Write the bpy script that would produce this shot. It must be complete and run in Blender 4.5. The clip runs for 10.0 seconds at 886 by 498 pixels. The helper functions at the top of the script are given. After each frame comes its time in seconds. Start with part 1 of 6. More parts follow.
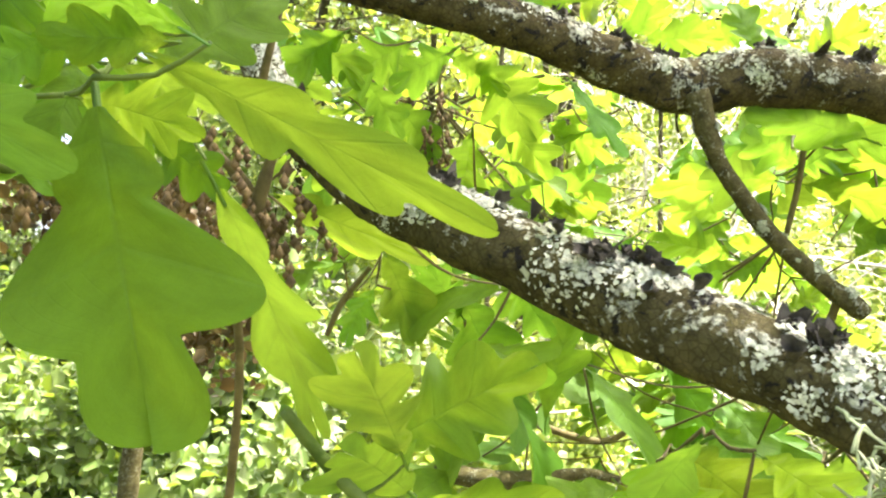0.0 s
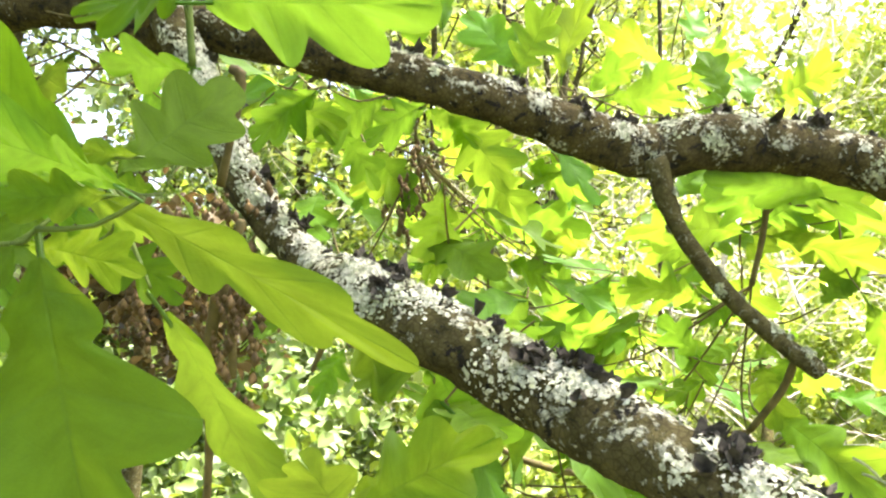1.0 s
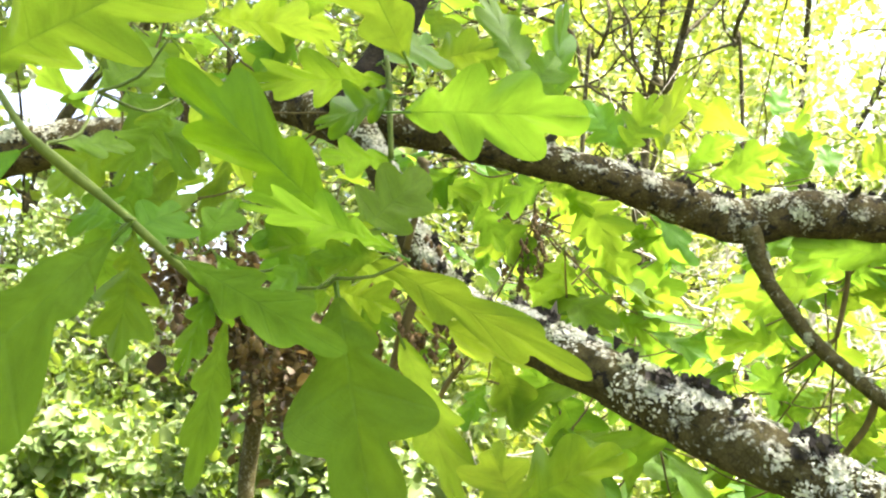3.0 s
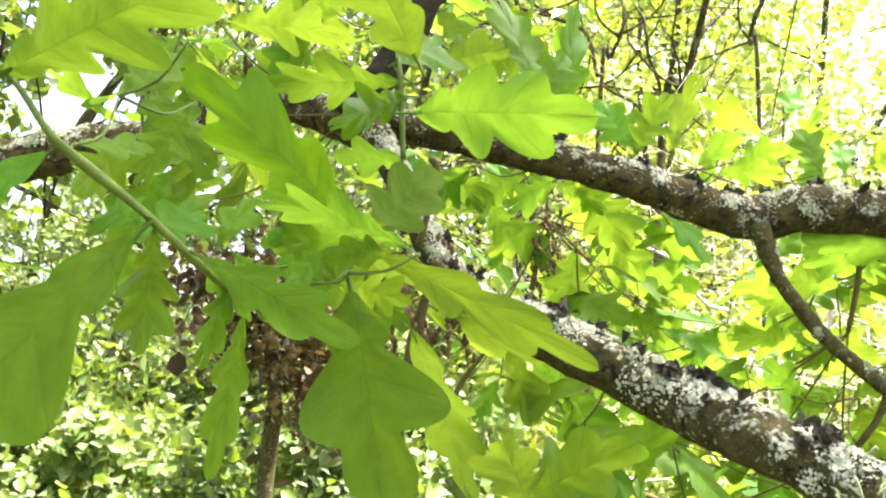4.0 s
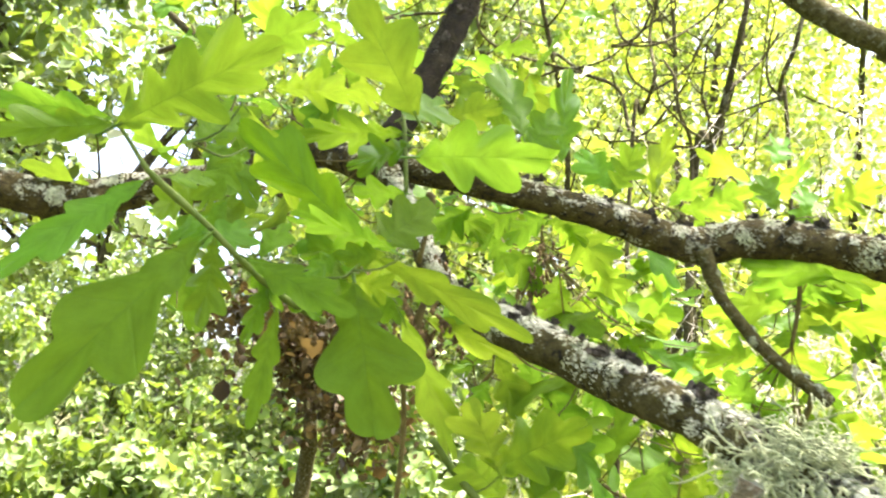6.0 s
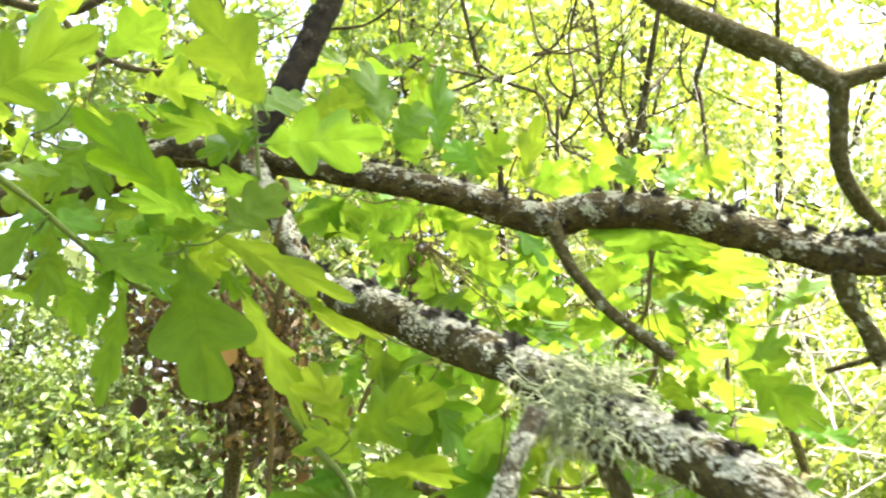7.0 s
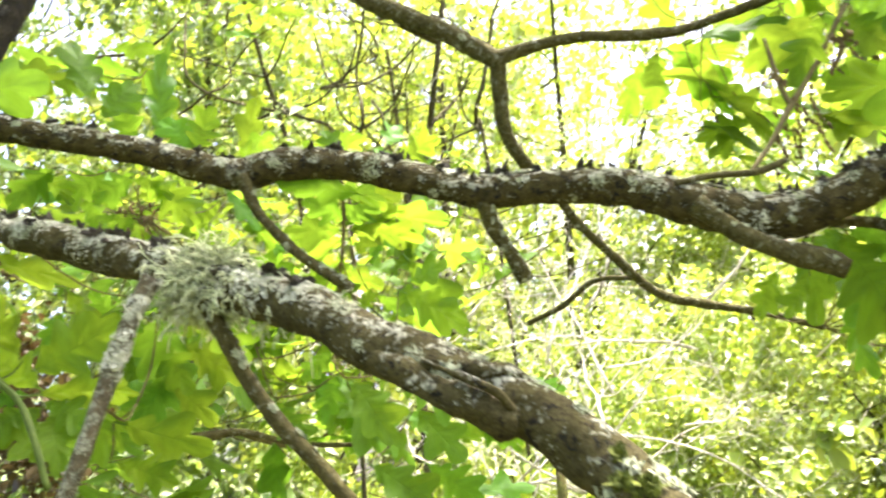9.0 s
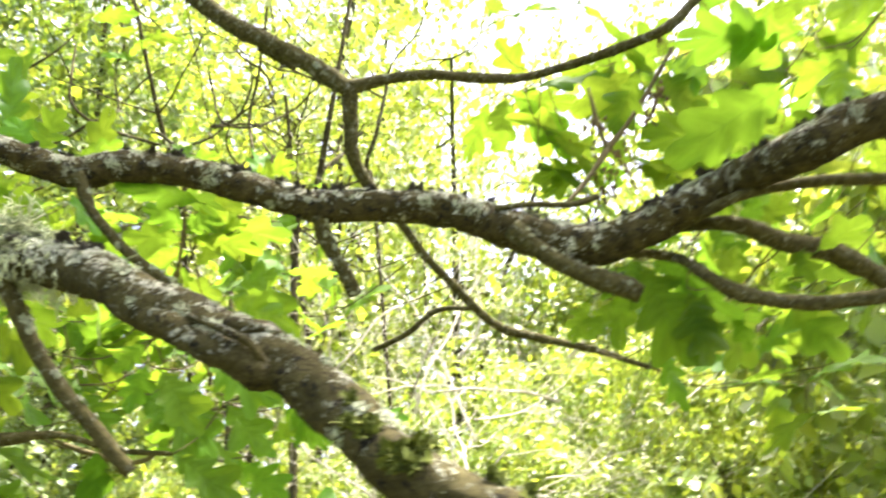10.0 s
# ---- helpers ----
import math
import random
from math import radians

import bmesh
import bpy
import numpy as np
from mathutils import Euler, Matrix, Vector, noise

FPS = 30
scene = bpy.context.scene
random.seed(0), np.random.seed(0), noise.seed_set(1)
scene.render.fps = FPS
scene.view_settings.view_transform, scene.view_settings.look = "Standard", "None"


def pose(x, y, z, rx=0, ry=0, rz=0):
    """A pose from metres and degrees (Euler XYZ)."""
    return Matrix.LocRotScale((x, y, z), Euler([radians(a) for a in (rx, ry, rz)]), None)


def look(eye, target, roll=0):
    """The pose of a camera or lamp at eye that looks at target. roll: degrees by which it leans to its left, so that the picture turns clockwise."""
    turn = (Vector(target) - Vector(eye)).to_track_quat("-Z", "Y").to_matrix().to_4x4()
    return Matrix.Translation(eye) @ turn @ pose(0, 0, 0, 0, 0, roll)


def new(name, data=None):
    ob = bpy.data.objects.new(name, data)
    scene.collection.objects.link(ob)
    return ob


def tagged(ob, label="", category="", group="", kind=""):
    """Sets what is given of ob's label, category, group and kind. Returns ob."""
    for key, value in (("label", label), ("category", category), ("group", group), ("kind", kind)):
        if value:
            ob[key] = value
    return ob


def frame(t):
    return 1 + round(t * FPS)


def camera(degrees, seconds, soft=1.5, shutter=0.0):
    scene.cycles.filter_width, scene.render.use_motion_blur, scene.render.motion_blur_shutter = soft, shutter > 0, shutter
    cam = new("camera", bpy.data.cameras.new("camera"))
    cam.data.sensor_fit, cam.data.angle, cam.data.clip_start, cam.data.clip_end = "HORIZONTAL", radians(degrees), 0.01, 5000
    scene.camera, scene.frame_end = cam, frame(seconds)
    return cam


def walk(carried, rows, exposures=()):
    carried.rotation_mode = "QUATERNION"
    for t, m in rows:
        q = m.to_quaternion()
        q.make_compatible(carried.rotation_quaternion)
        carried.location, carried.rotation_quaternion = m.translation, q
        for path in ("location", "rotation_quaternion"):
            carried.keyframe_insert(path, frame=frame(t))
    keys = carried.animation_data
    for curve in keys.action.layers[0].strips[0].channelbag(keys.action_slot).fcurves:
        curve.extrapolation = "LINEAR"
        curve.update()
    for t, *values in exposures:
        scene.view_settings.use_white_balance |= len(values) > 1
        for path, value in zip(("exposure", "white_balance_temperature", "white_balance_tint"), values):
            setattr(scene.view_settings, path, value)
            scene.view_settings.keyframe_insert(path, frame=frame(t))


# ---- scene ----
cam = camera(57.0, 10.0, soft=2.2, shutter=0.5)

# the camera's way: seconds, eye, target, roll
PATH = [
    (0, (0.0, 0.0, 1.6), (0.0, 1.992, 1.774), 2.3),
    (0.5, (0.01, 0.002, 1.606), (-0.003, 1.995, 1.774), 3.2),
    (1, (0.017, -0.013, 1.63), (0.003, 1.98, 1.797), 1.8),
    (1.5, (0.011, -0.038, 1.631), (-0.016, 1.952, 1.828), 2.5),
    (2, (0.008, -0.064, 1.626), (-0.042, 1.924, 1.847), 2.4),
    (2.5, (-0.003, -0.086, 1.618), (-0.133, 1.893, 1.881), 2.9),
    (3, (-0.011, -0.097, 1.617), (-0.214, 1.869, 1.922), 3.0),
    (4.5, (-0.005, -0.117, 1.61), (-0.279, 1.84, 1.919), 3.2),
    (5, (-0.001, -0.154, 1.604), (-0.353, 1.783, 1.956), 4.7),
    (6.5, (0.064, -0.199, 1.564), (-0.244, 1.725, 2.016), 2.7),
    (7, (0.097, -0.206, 1.551), (-0.128, 1.724, 2.024), 0.1),
    (7.5, (0.12, -0.224, 1.53), (-0.09, 1.708, 2.001), -2.4),
    (8, (0.138, -0.229, 1.502), (0.021, 1.715, 1.959), -4.0),
    (8.5, (0.172, -0.246, 1.486), (0.215, 1.694, 1.973), -4.6),
    (9, (0.191, -0.247, 1.458), (0.408, 1.661, 2.017), -6.1),
    (9.5, (0.21, -0.24, 1.424), (0.547, 1.63, 2.049), -8.2),
    (10, (0.235, -0.271, 1.412), (0.709, 1.553, 2.083), -5.1),
]
walk(cam, [(t, look(eye, target, roll)) for t, eye, target, roll in PATH], exposures=((0.0, 3.2), (1.0, 3.08), (7.5, 3.03), (9.0, 2.92), (10.0, 2.75)))

scene.view_settings.use_white_balance = True
scene.view_settings.white_balance_temperature = 6980
scene.view_settings.white_balance_tint = 14.0

# ---- world and sun: high sun on the right ----
SUN_AZ, SUN_EL = 80.0, 68.0      # degrees clockwise from +y, degrees above the horizon
world = bpy.data.worlds.new("sky")
scene.world = world
world.use_nodes = True
wn = world.node_tree.nodes
sky = wn.new("ShaderNodeTexSky")
sky.sky_type = 'NISHITA'
sky.sun_disc = False
sky.sun_elevation = radians(SUN_EL)
sky.sun_rotation = radians(SUN_AZ)
sky.air_density, sky.dust_density, sky.ozone_density = 0.7, 6.0, 0.6
wn["Background"].inputs["Strength"].default_value = 0.15
world.node_tree.links.new(sky.outputs["Color"], wn["Background"].inputs["Color"])

sun_data = bpy.data.lights.new("sun", 'SUN')
sun_data.energy, sun_data.angle, sun_data.color = 3.7, radians(0.6), (1.0, 0.95, 0.86)
sun = new("sun", sun_data)
sun_way = Vector((math.sin(radians(SUN_AZ)) * math.cos(radians(SUN_EL)),
                  math.cos(radians(SUN_AZ)) * math.cos(radians(SUN_EL)), math.sin(radians(SUN_EL))))
sun.matrix_world = look(sun_way * 30, (0, 0, 0))


# ---- materials ----
class Nodes:
    """Short ways to add nodes to one material."""

    def __init__(self, name):
        self.mat = bpy.data.materials.new(name)
        self.mat.use_nodes = True
        self.tree = self.mat.node_tree
        self.tree.nodes.clear()
        self.out = self.add("ShaderNodeOutputMaterial")

    def add(self, kind):
        return self.tree.nodes.new(kind)

    def link(self, a, b):
        self.tree.links.new(a, b)

    def put(self, socket, value):
        if isinstance(value, bpy.types.NodeSocket):
            self.link(value, socket)
        else:
            socket.default_value = value

    def noise(self, scale, detail=4.0, rough=0.6, vector=None, distort=0.0):
        n = self.add("ShaderNodeTexNoise")
        n.inputs["Scale"].default_value, n.inputs["Detail"].default_value = scale, detail
        n.inputs["Roughness"].default_value, n.inputs["Distortion"].default_value = rough, distort
        if vector:
            self.link(vector, n.inputs["Vector"])
        return n.outputs["Fac"]

    def voronoi(self, scale, vector=None, feature='F1'):
        n = self.add("ShaderNodeTexVoronoi")
        n.feature = feature
        n.inputs["Scale"].default_value = scale
        if vector:
            self.link(vector, n.inputs["Vector"])
        return n.outputs["Distance"]

    def math(self, op, a, b=0.0, c=0.0):
        n = self.add("ShaderNodeMath")
        n.operation = op
        for socket, value in zip(n.inputs, (a, b, c)):
            self.put(socket, value)
        return n.outputs[0]

    def ramp(self, fac, *stops):
        n = self.add("ShaderNodeValToRGB")
        while len(n.color_ramp.elements) < len(stops):
            n.color_ramp.elements.new(0.5)
        for e, (place, col) in zip(n.color_ramp.elements, stops):
            e.position, e.color = place, (*col, 1) if isinstance(col, tuple) else (col, col, col, 1)
        self.link(fac, n.inputs["Fac"])
        return n.outputs["Color"]

    def mix(self, fac, a, b, blend='MIX'):
        n = self.add("ShaderNodeMix")
        n.data_type, n.blend_type = 'RGBA', blend
        self.put(n.inputs["Factor"], fac)
        for key, value in ((6, a), (7, b)):
            self.put(n.inputs[key], (*value, 1) if isinstance(value, tuple) else value)
        return n.outputs[2]

    def bump(self, height, strength, distance):
        n = self.add("ShaderNodeBump")
        n.inputs["Strength"].default_value, n.inputs["Distance"].default_value = strength, distance
        self.link(height, n.inputs["Height"])
        return n.outputs["Normal"]

    def coords(self):
        return self.add("ShaderNodeTexCoord").outputs["Object"]

    def principled(self, color, rough, normal=None, spec=0.4):
        n = self.add("ShaderNodeBsdfPrincipled")
        self.put(n.inputs["Base Color"], color)
        self.put(n.inputs["Roughness"], rough)
        n.inputs["Specular IOR Level"].default_value = spec
        if normal:
            self.link(normal, n.inputs["Normal"])
        return n.outputs[0]

    def done(self, shader):
        self.link(shader, self.out.inputs["Surface"])
        return self.mat


def bark_material(name, dark, light, lichen, amount, scale=1.0, upward=0.0, black=0.0):
    """Fissured bark with crusts of pale and black lichen, thicker on the upper side where upward is given."""
    k = Nodes(name)
    co = k.coords()
    base = k.ramp(k.noise(55 * scale, 6, 0.65, co), (0.3, dark), (0.7, light))
    cracks = k.ramp(k.voronoi(190 * scale, co, 'DISTANCE_TO_EDGE'), (0.0, 0.35), (0.12, 1.0))
    base = k.mix(0.65, base, cracks, 'MULTIPLY')
    spots = k.math('ADD', k.math('MULTIPLY', k.noise(38 * scale, 5, 0.7, co, 0.6), 0.7), k.math('MULTIPLY', k.noise(240 * scale, 3, 0.6, co), 0.3))
    if upward:
        sep = k.add("ShaderNodeSeparateXYZ")
        k.link(k.add("ShaderNodeNewGeometry").outputs["Normal"], sep.inputs[0])
        spots = k.math('ADD', spots, k.math('MULTIPLY', sep.outputs[2], upward))
    crust = k.ramp(spots, (0.60 - amount, 0.0), (0.64 - amount, 1.0))
    pale = k.ramp(k.noise(420 * scale, 3, 0.6, co), (0.3, tuple(0.5 * c for c in lichen)), (0.7, lichen))
    rims = k.ramp(k.voronoi(130 * scale, co, 'DISTANCE_TO_EDGE'), (0.02, 0.30), (0.16, 1.0))
    pale = k.mix(0.75, pale, rims, 'MULTIPLY')
    col = k.mix(crust, base, pale)
    relief = k.math('ADD', k.noise(160 * scale, 6, 0.7, co), k.math('MULTIPLY', crust, 0.45))
    if black:
        soot = k.ramp(k.noise(75 * scale, 5, 0.7, co, 0.8), (0.60 - black, 0.0), (0.63 - black, 1.0))
        col = k.mix(soot, col, (0.016, 0.015, 0.013))
        relief = k.math('ADD', relief, k.math('MULTIPLY', soot, 0.3))
    return k.done(k.principled(col, 0.9, k.bump(relief, 1.0, 0.0028 / scale), 0.1))


def leaf_material(name, diffuse, through_col, gloss, spread=0.25, veins=True, thin=0.5):
    k = Nodes(name)
    rnd = k.add("ShaderNodeObjectInfo").outputs["Random"] if veins else k.add("ShaderNodeNewGeometry").outputs["Random Per Island"]
    shift = k.math('MULTIPLY_ADD', rnd, spread, 1.0 - spread / 2)
    hue = k.math('MULTIPLY_ADD', k.math('FRACT', k.math('MULTIPLY', rnd, 7.31)), 0.030, 0.490)
    cols, normal = [], None
    if veins:
        uv = k.add("ShaderNodeTexCoord").outputs["UV"]
        sep = k.add("ShaderNodeSeparateXYZ")
        k.link(uv, sep.inputs[0])
        side = k.math('ABSOLUTE', k.math('MULTIPLY_ADD', sep.outputs[0], 2.0, -1.0))
        rib = k.math('SUBTRACT', 1.0, k.math('SMOOTH_MIN', k.math('DIVIDE', side, 0.05), 1.0, 0.1))
        near = k.math('ABSOLUTE', k.math('SUBTRACT', k.math('FRACT', sep.outputs[1]), 0.5))
        thickness = k.math('MULTIPLY_ADD', side, -0.045, 0.062)
        rays = k.math('SUBTRACT', 1.0, k.math('SMOOTH_MIN', k.math('DIVIDE', near, thickness), 1.0, 0.1))
        small = k.math('ABSOLUTE', k.math('SUBTRACT', k.math('FRACT', k.math('MULTIPLY_ADD', side, 7.0, k.math('MULTIPLY', near, 3.0))), 0.5))
        webs = k.math('SUBTRACT', 1.0, k.math('SMOOTH_MIN', k.math('DIVIDE', small, 0.08), 1.0, 0.1))
        vein = k.math('MAXIMUM', rib, k.math('MAXIMUM', k.math('MULTIPLY', rays, 0.62), k.math('MULTIPLY', webs, 0.13)))
        fine = k.voronoi(42, uv, 'DISTANCE_TO_EDGE')
        blotch = k.noise(2.6, 4, 0.6, uv)
        normal = k.bump(k.math('SUBTRACT', k.math('MULTIPLY', k.noise(5, 2, 0.4, uv), 0.8), k.math('MULTIPLY', vein, 0.9)), 0.22, 0.0014)
    for col in (diffuse, through_col):
        hs = k.add("ShaderNodeHueSaturation")
        k.link(hue, hs.inputs["Hue"])
        k.link(shift, hs.inputs["Value"])
        if veins:
            c = k.mix(k.math('MULTIPLY', vein, 0.42), col, tuple(min(1.0, 1.35 * v + 0.02) for v in col) if col is diffuse else tuple(0.55 * v for v in col))
            c = k.mix(0.6, c, k.ramp(blotch, (0.3, 0.62), (0.7, 1.25)), 'MULTIPLY')
            c = k.mix(0.12, c, k.ramp(fine, (0.0, 0.6), (0.15, 1.0)), 'MULTIPLY')
            k.link(c, hs.inputs["Color"])
        else:
            hs.inputs["Color"].default_value = (*col, 1)
        cols.append(hs.outputs["Color"])
    dif, tra = k.add("ShaderNodeBsdfDiffuse"), k.add("ShaderNodeBsdfTranslucent")
    k.link(cols[0], dif.inputs["Color"])
    k.link(cols[1], tra.inputs["Color"])
    body = k.add("ShaderNodeMixShader")
    body.inputs[0].default_value = thin
    k.link(dif.outputs[0], body.inputs[1])
    k.link(tra.outputs[0], body.inputs[2])
    shine = k.add("ShaderNodeBsdfGlossy")
    shine.inputs["Roughness"].default_value = 0.52
    shine.inputs["Color"].default_value = (0.9, 0.95, 1.0, 1)
    edge = k.add("ShaderNodeFresnel")
    edge.inputs["IOR"].default_value = 1.45
    full = k.add("ShaderNodeMixShader")
    k.link(k.math('MULTIPLY', k.math('MINIMUM', edge.outputs[0], 0.25), gloss), full.inputs[0])
    k.link(body.outputs[0], full.inputs[1])
    k.link(shine.outputs[0], full.inputs[2])
    if normal:
        for n in (dif, tra, shine):
            k.link(normal, n.inputs["Normal"])
    return k.done(full.outputs[0])


def plain_material(name, a, b, scale, rough=0.85, island=True, bump=0.4):
    k = Nodes(name)
    co = k.coords()
    col = k.ramp(k.noise(scale, 5, 0.65, co), (0.3, a), (0.7, b))
    if island:
        r = k.add("ShaderNodeNewGeometry").outputs["Random Per Island"]
        col = k.mix(0.7, col, k.ramp(r, (0.0, 0.45), (1.0, 1.25)), 'MULTIPLY')
    return k.done(k.principled(col, rough, k.bump(k.noise(scale * 4, 5, 0.7, co), bump, 0.001), 0.25))


BARK = bark_material("oak_bark", (0.019, 0.017, 0.007), (0.090, 0.078, 0.032), (0.48, 0.51, 0.40), 0.065, 2.0, 0.05, 0.035)
BARK_LOW = bark_material("olive_oak_bark", (0.026, 0.0245, 0.010), (0.102, 0.092, 0.040), (0.48, 0.51, 0.41), 0.045, 2.0, 0.05, 0.02)
BARK_SMOOTH = bark_material("young_oak_bark", (0.028, 0.027, 0.010), (0.108, 0.10, 0.042), (0.30, 0.32, 0.23), 0.05, 4.0)
BARK_DARK = bark_material("black_oak_bark", (0.010, 0.0095, 0.007), (0.036, 0.032, 0.021), (0.20, 0.22, 0.16), -0.03, 2.0, 0.0, 0.08)
BARK_GREY = bark_material("lichened_twig_bark", (0.05, 0.045, 0.03), (0.16, 0.14, 0.09), (0.36, 0.38, 0.29), 0.11, 3.0)
BARK_FAR = bark_material("far_bark", (0.033, 0.031, 0.016), (0.105, 0.098, 0.050), (0.26, 0.27, 0.19), 0.02, 0.12)
DEAD_WOOD = bark_material("bleached_dead_wood", (0.55, 0.52, 0.45), (0.78, 0.75, 0.68), (0.75, 0.75, 0.7), 0.0, 0.4)
DRY_LEAF = leaf_material("dry_brown_leaf", (0.055, 0.038, 0.012), (0.06, 0.04, 0.012), 0.3, 0.8, False, 0.35)
MOSSY_BARK = bark_material("mossy_bark", (0.05, 0.045, 0.02), (0.16, 0.14, 0.06), (0.24, 0.26, 0.08), 0.12, 1.0)
LICHEN = plain_material("pale_lichen", (0.30, 0.33, 0.25), (0.60, 0.63, 0.53), 300)
LICHEN_GREEN = plain_material("grey_green_lichen", (0.20, 0.24, 0.15), (0.40, 0.44, 0.32), 300)
LICHEN_DARK = plain_material("charcoal_lichen", (0.024, 0.022, 0.016), (0.085, 0.080, 0.065), 300, 0.85)
TUFT = plain_material("oakmoss_lichen", (0.32, 0.39, 0.21), (0.54, 0.60, 0.40), 200)
MOSS = plain_material("green_moss", (0.05, 0.075, 0.012), (0.15, 0.18, 0.03), 250)
WITHERED = plain_material("withered_catkin_brown", (0.055, 0.038, 0.016), (0.19, 0.135, 0.062), 200)
GREEN_SHOOT = plain_material("green_shoot", (0.045, 0.085, 0.012), (0.10, 0.15, 0.03), 120, 0.6, False)
SHOOT = plain_material("brown_shoot", (0.050, 0.042, 0.014), (0.125, 0.105, 0.038), 150, 0.7, False)
LEAF = leaf_material("oak_leaf_green", (0.084, 0.200, 0.015), (0.203, 0.330, 0.024), 0.13, 0.30, True, 0.62)
# darker, less see-through oak leaf: shade of the near-left cluster put into its green
LEAF_DEEP = leaf_material("oak_leaf_deep_green_shaded", (0.056, 0.160, 0.011), (0.120, 0.260, 0.008), 0.35, 0.25, True, 0.55)
# far foliage twice: sunlight put into the first colour, the second a darker copy
FAR_LEAF_LIT = leaf_material("foliage_painted_sunlit", (0.265, 0.345, 0.065), (0.34, 0.425, 0.038), 0.9, 0.5, False, 0.52)
FAR_LEAF_DARK = leaf_material("green_foliage_darker", (0.130, 0.197, 0.038), (0.190, 0.275, 0.020), 0.75, 0.5, False, 0.47)
SOIL = plain_material("mossy_woodland_soil", (0.035, 0.038, 0.014), (0.09, 0.095, 0.032), 3.0, 0.95, False)


# ---- tools for building ----
def part(name, bm, material, parent=None, label="", kind=""):
    """Links a bmesh as one mesh object under a thing or a part."""
    mesh = bpy.data.meshes.new(name)
    bm.to_mesh(mesh)
    bm.free()
    mesh.materials.append(material)
    ob = new(name, mesh)
    ob.parent = parent
    return tagged(ob, label, kind=kind)


def mesh_part(name, verts, faces, material, parent=None, label="", kind="", smooth=False):
    """The same from arrays of corners and faces (all faces of one size)."""
    verts, faces = np.asarray(verts, np.float32), np.asarray(faces, np.int32)
    mesh = bpy.data.meshes.new(name)
    n, size = faces.shape
    mesh.vertices.add(len(verts))
    mesh.vertices.foreach_set("co", verts.ravel())
    mesh.loops.add(n * size)
    mesh.loops.foreach_set("vertex_index", faces.ravel())
    mesh.polygons.add(n)
    mesh.polygons.foreach_set("loop_start", np.arange(0, n * size, size, dtype=np.int32))
    if smooth:
        mesh.polygons.foreach_set("use_smooth", np.ones(n, dtype=bool))
    mesh.update(calc_edges=True)
    mesh.materials.append(material)
    ob = new(name, mesh)
    ob.parent = parent
    return tagged(ob, label, kind=kind)


def spline(points, step):
    """A smooth line through rows of x, y, z, radius in mm, sampled about every step metres."""
    p = np.array(points, float)
    p[:, 3] *= 0.001
    p = np.vstack([2 * p[0] - p[1], p, 2 * p[-1] - p[-2]])
    out = []
    for i in range(1, len(p) - 2):
        n = max(2, int(np.linalg.norm(p[i + 1, :3] - p[i, :3]) / step))
        for t in np.arange(n) / n:
            out.append(0.5 * (2 * p[i] + (p[i + 1] - p[i - 1]) * t + (2 * p[i - 1] - 5 * p[i] + 4 * p[i + 1] - p[i + 2]) * t ** 2
                              + (3 * p[i] - p[i - 1] - 3 * p[i + 1] + p[i + 2]) * t ** 3))
    out.append(p[-2])
    out = np.array(out)
    out[:, 3] = np.maximum(out[:, 3], 0.0004)
    return out


def rings(line):
    """Side and up vectors along a line."""
    way = np.gradient(line[:, :3], axis=0)
    way /= np.linalg.norm(way, axis=1)[:, None] + 1e-9
    ref = np.array((0.0, 0.0, 1.0)) if abs(way[:, 2]).mean() < 0.8 else np.array((1.0, 0.0, 0.0))
    side = np.cross(way, ref)
    side /= np.linalg.norm(side, axis=1)[:, None] + 1e-9
    return way, side, np.cross(side, way)


def tube_arrays(line, sides=8, rough=0.0, grain=60.0, lump=0.0, start=0):
    """Corners and quads of a tapering tube round a line, with an uneven skin and closed, rounded ends."""
    line = np.vstack([line[:1], line, line[-1:]])
    line[0, 3] = line[-1, 3] = 0.0002
    way, side, up = rings(line)
    ang = np.arange(sides) * 2 * math.pi / sides
    out = side[:, None] * np.cos(ang)[None, :, None] + up[:, None] * np.sin(ang)[None, :, None]
    r = np.repeat(line[:, 3:4], sides, 1)
    if rough:
        for i in range(1, len(line) - 1):
            c = Vector(line[i, :3])
            for j in range(sides):
                q = c + Vector(out[i, j]) * line[i, 3]
                r[i, j] *= 1 + rough * noise.fractal(q * grain, 0.9, 2.2, 3) + lump * noise.noise(q * grain * 0.3)
    verts = (line[:, None, :3] + out * r[:, :, None]).reshape(-1, 3)
    i, j = np.meshgrid(np.arange(len(line) - 1), np.arange(sides), indexing="ij")
    k = (j + 1) % sides
    faces = np.stack([i * sides + j, i * sides + k, (i + 1) * sides + k, (i + 1) * sides + j], -1).reshape(-1, 4)
    return verts, faces + start


def tubes(name, lines, material, parent, label="", sides=6, rough=0.0, grain=60.0, lump=0.0, kind="", thin=0.0):
    """Several tubes as one mesh; those thinner than thin have three sides."""
    vs, fs, n = [], [], 0
    for line in lines:
        v, f = tube_arrays(line, sides if line[0, 3] > thin else 3, rough, grain, lump, n)
        vs.append(v), fs.append(f)
        n += len(v)
    return mesh_part(name, np.vstack(vs), np.vstack(fs), material, parent, label, kind, smooth=True)


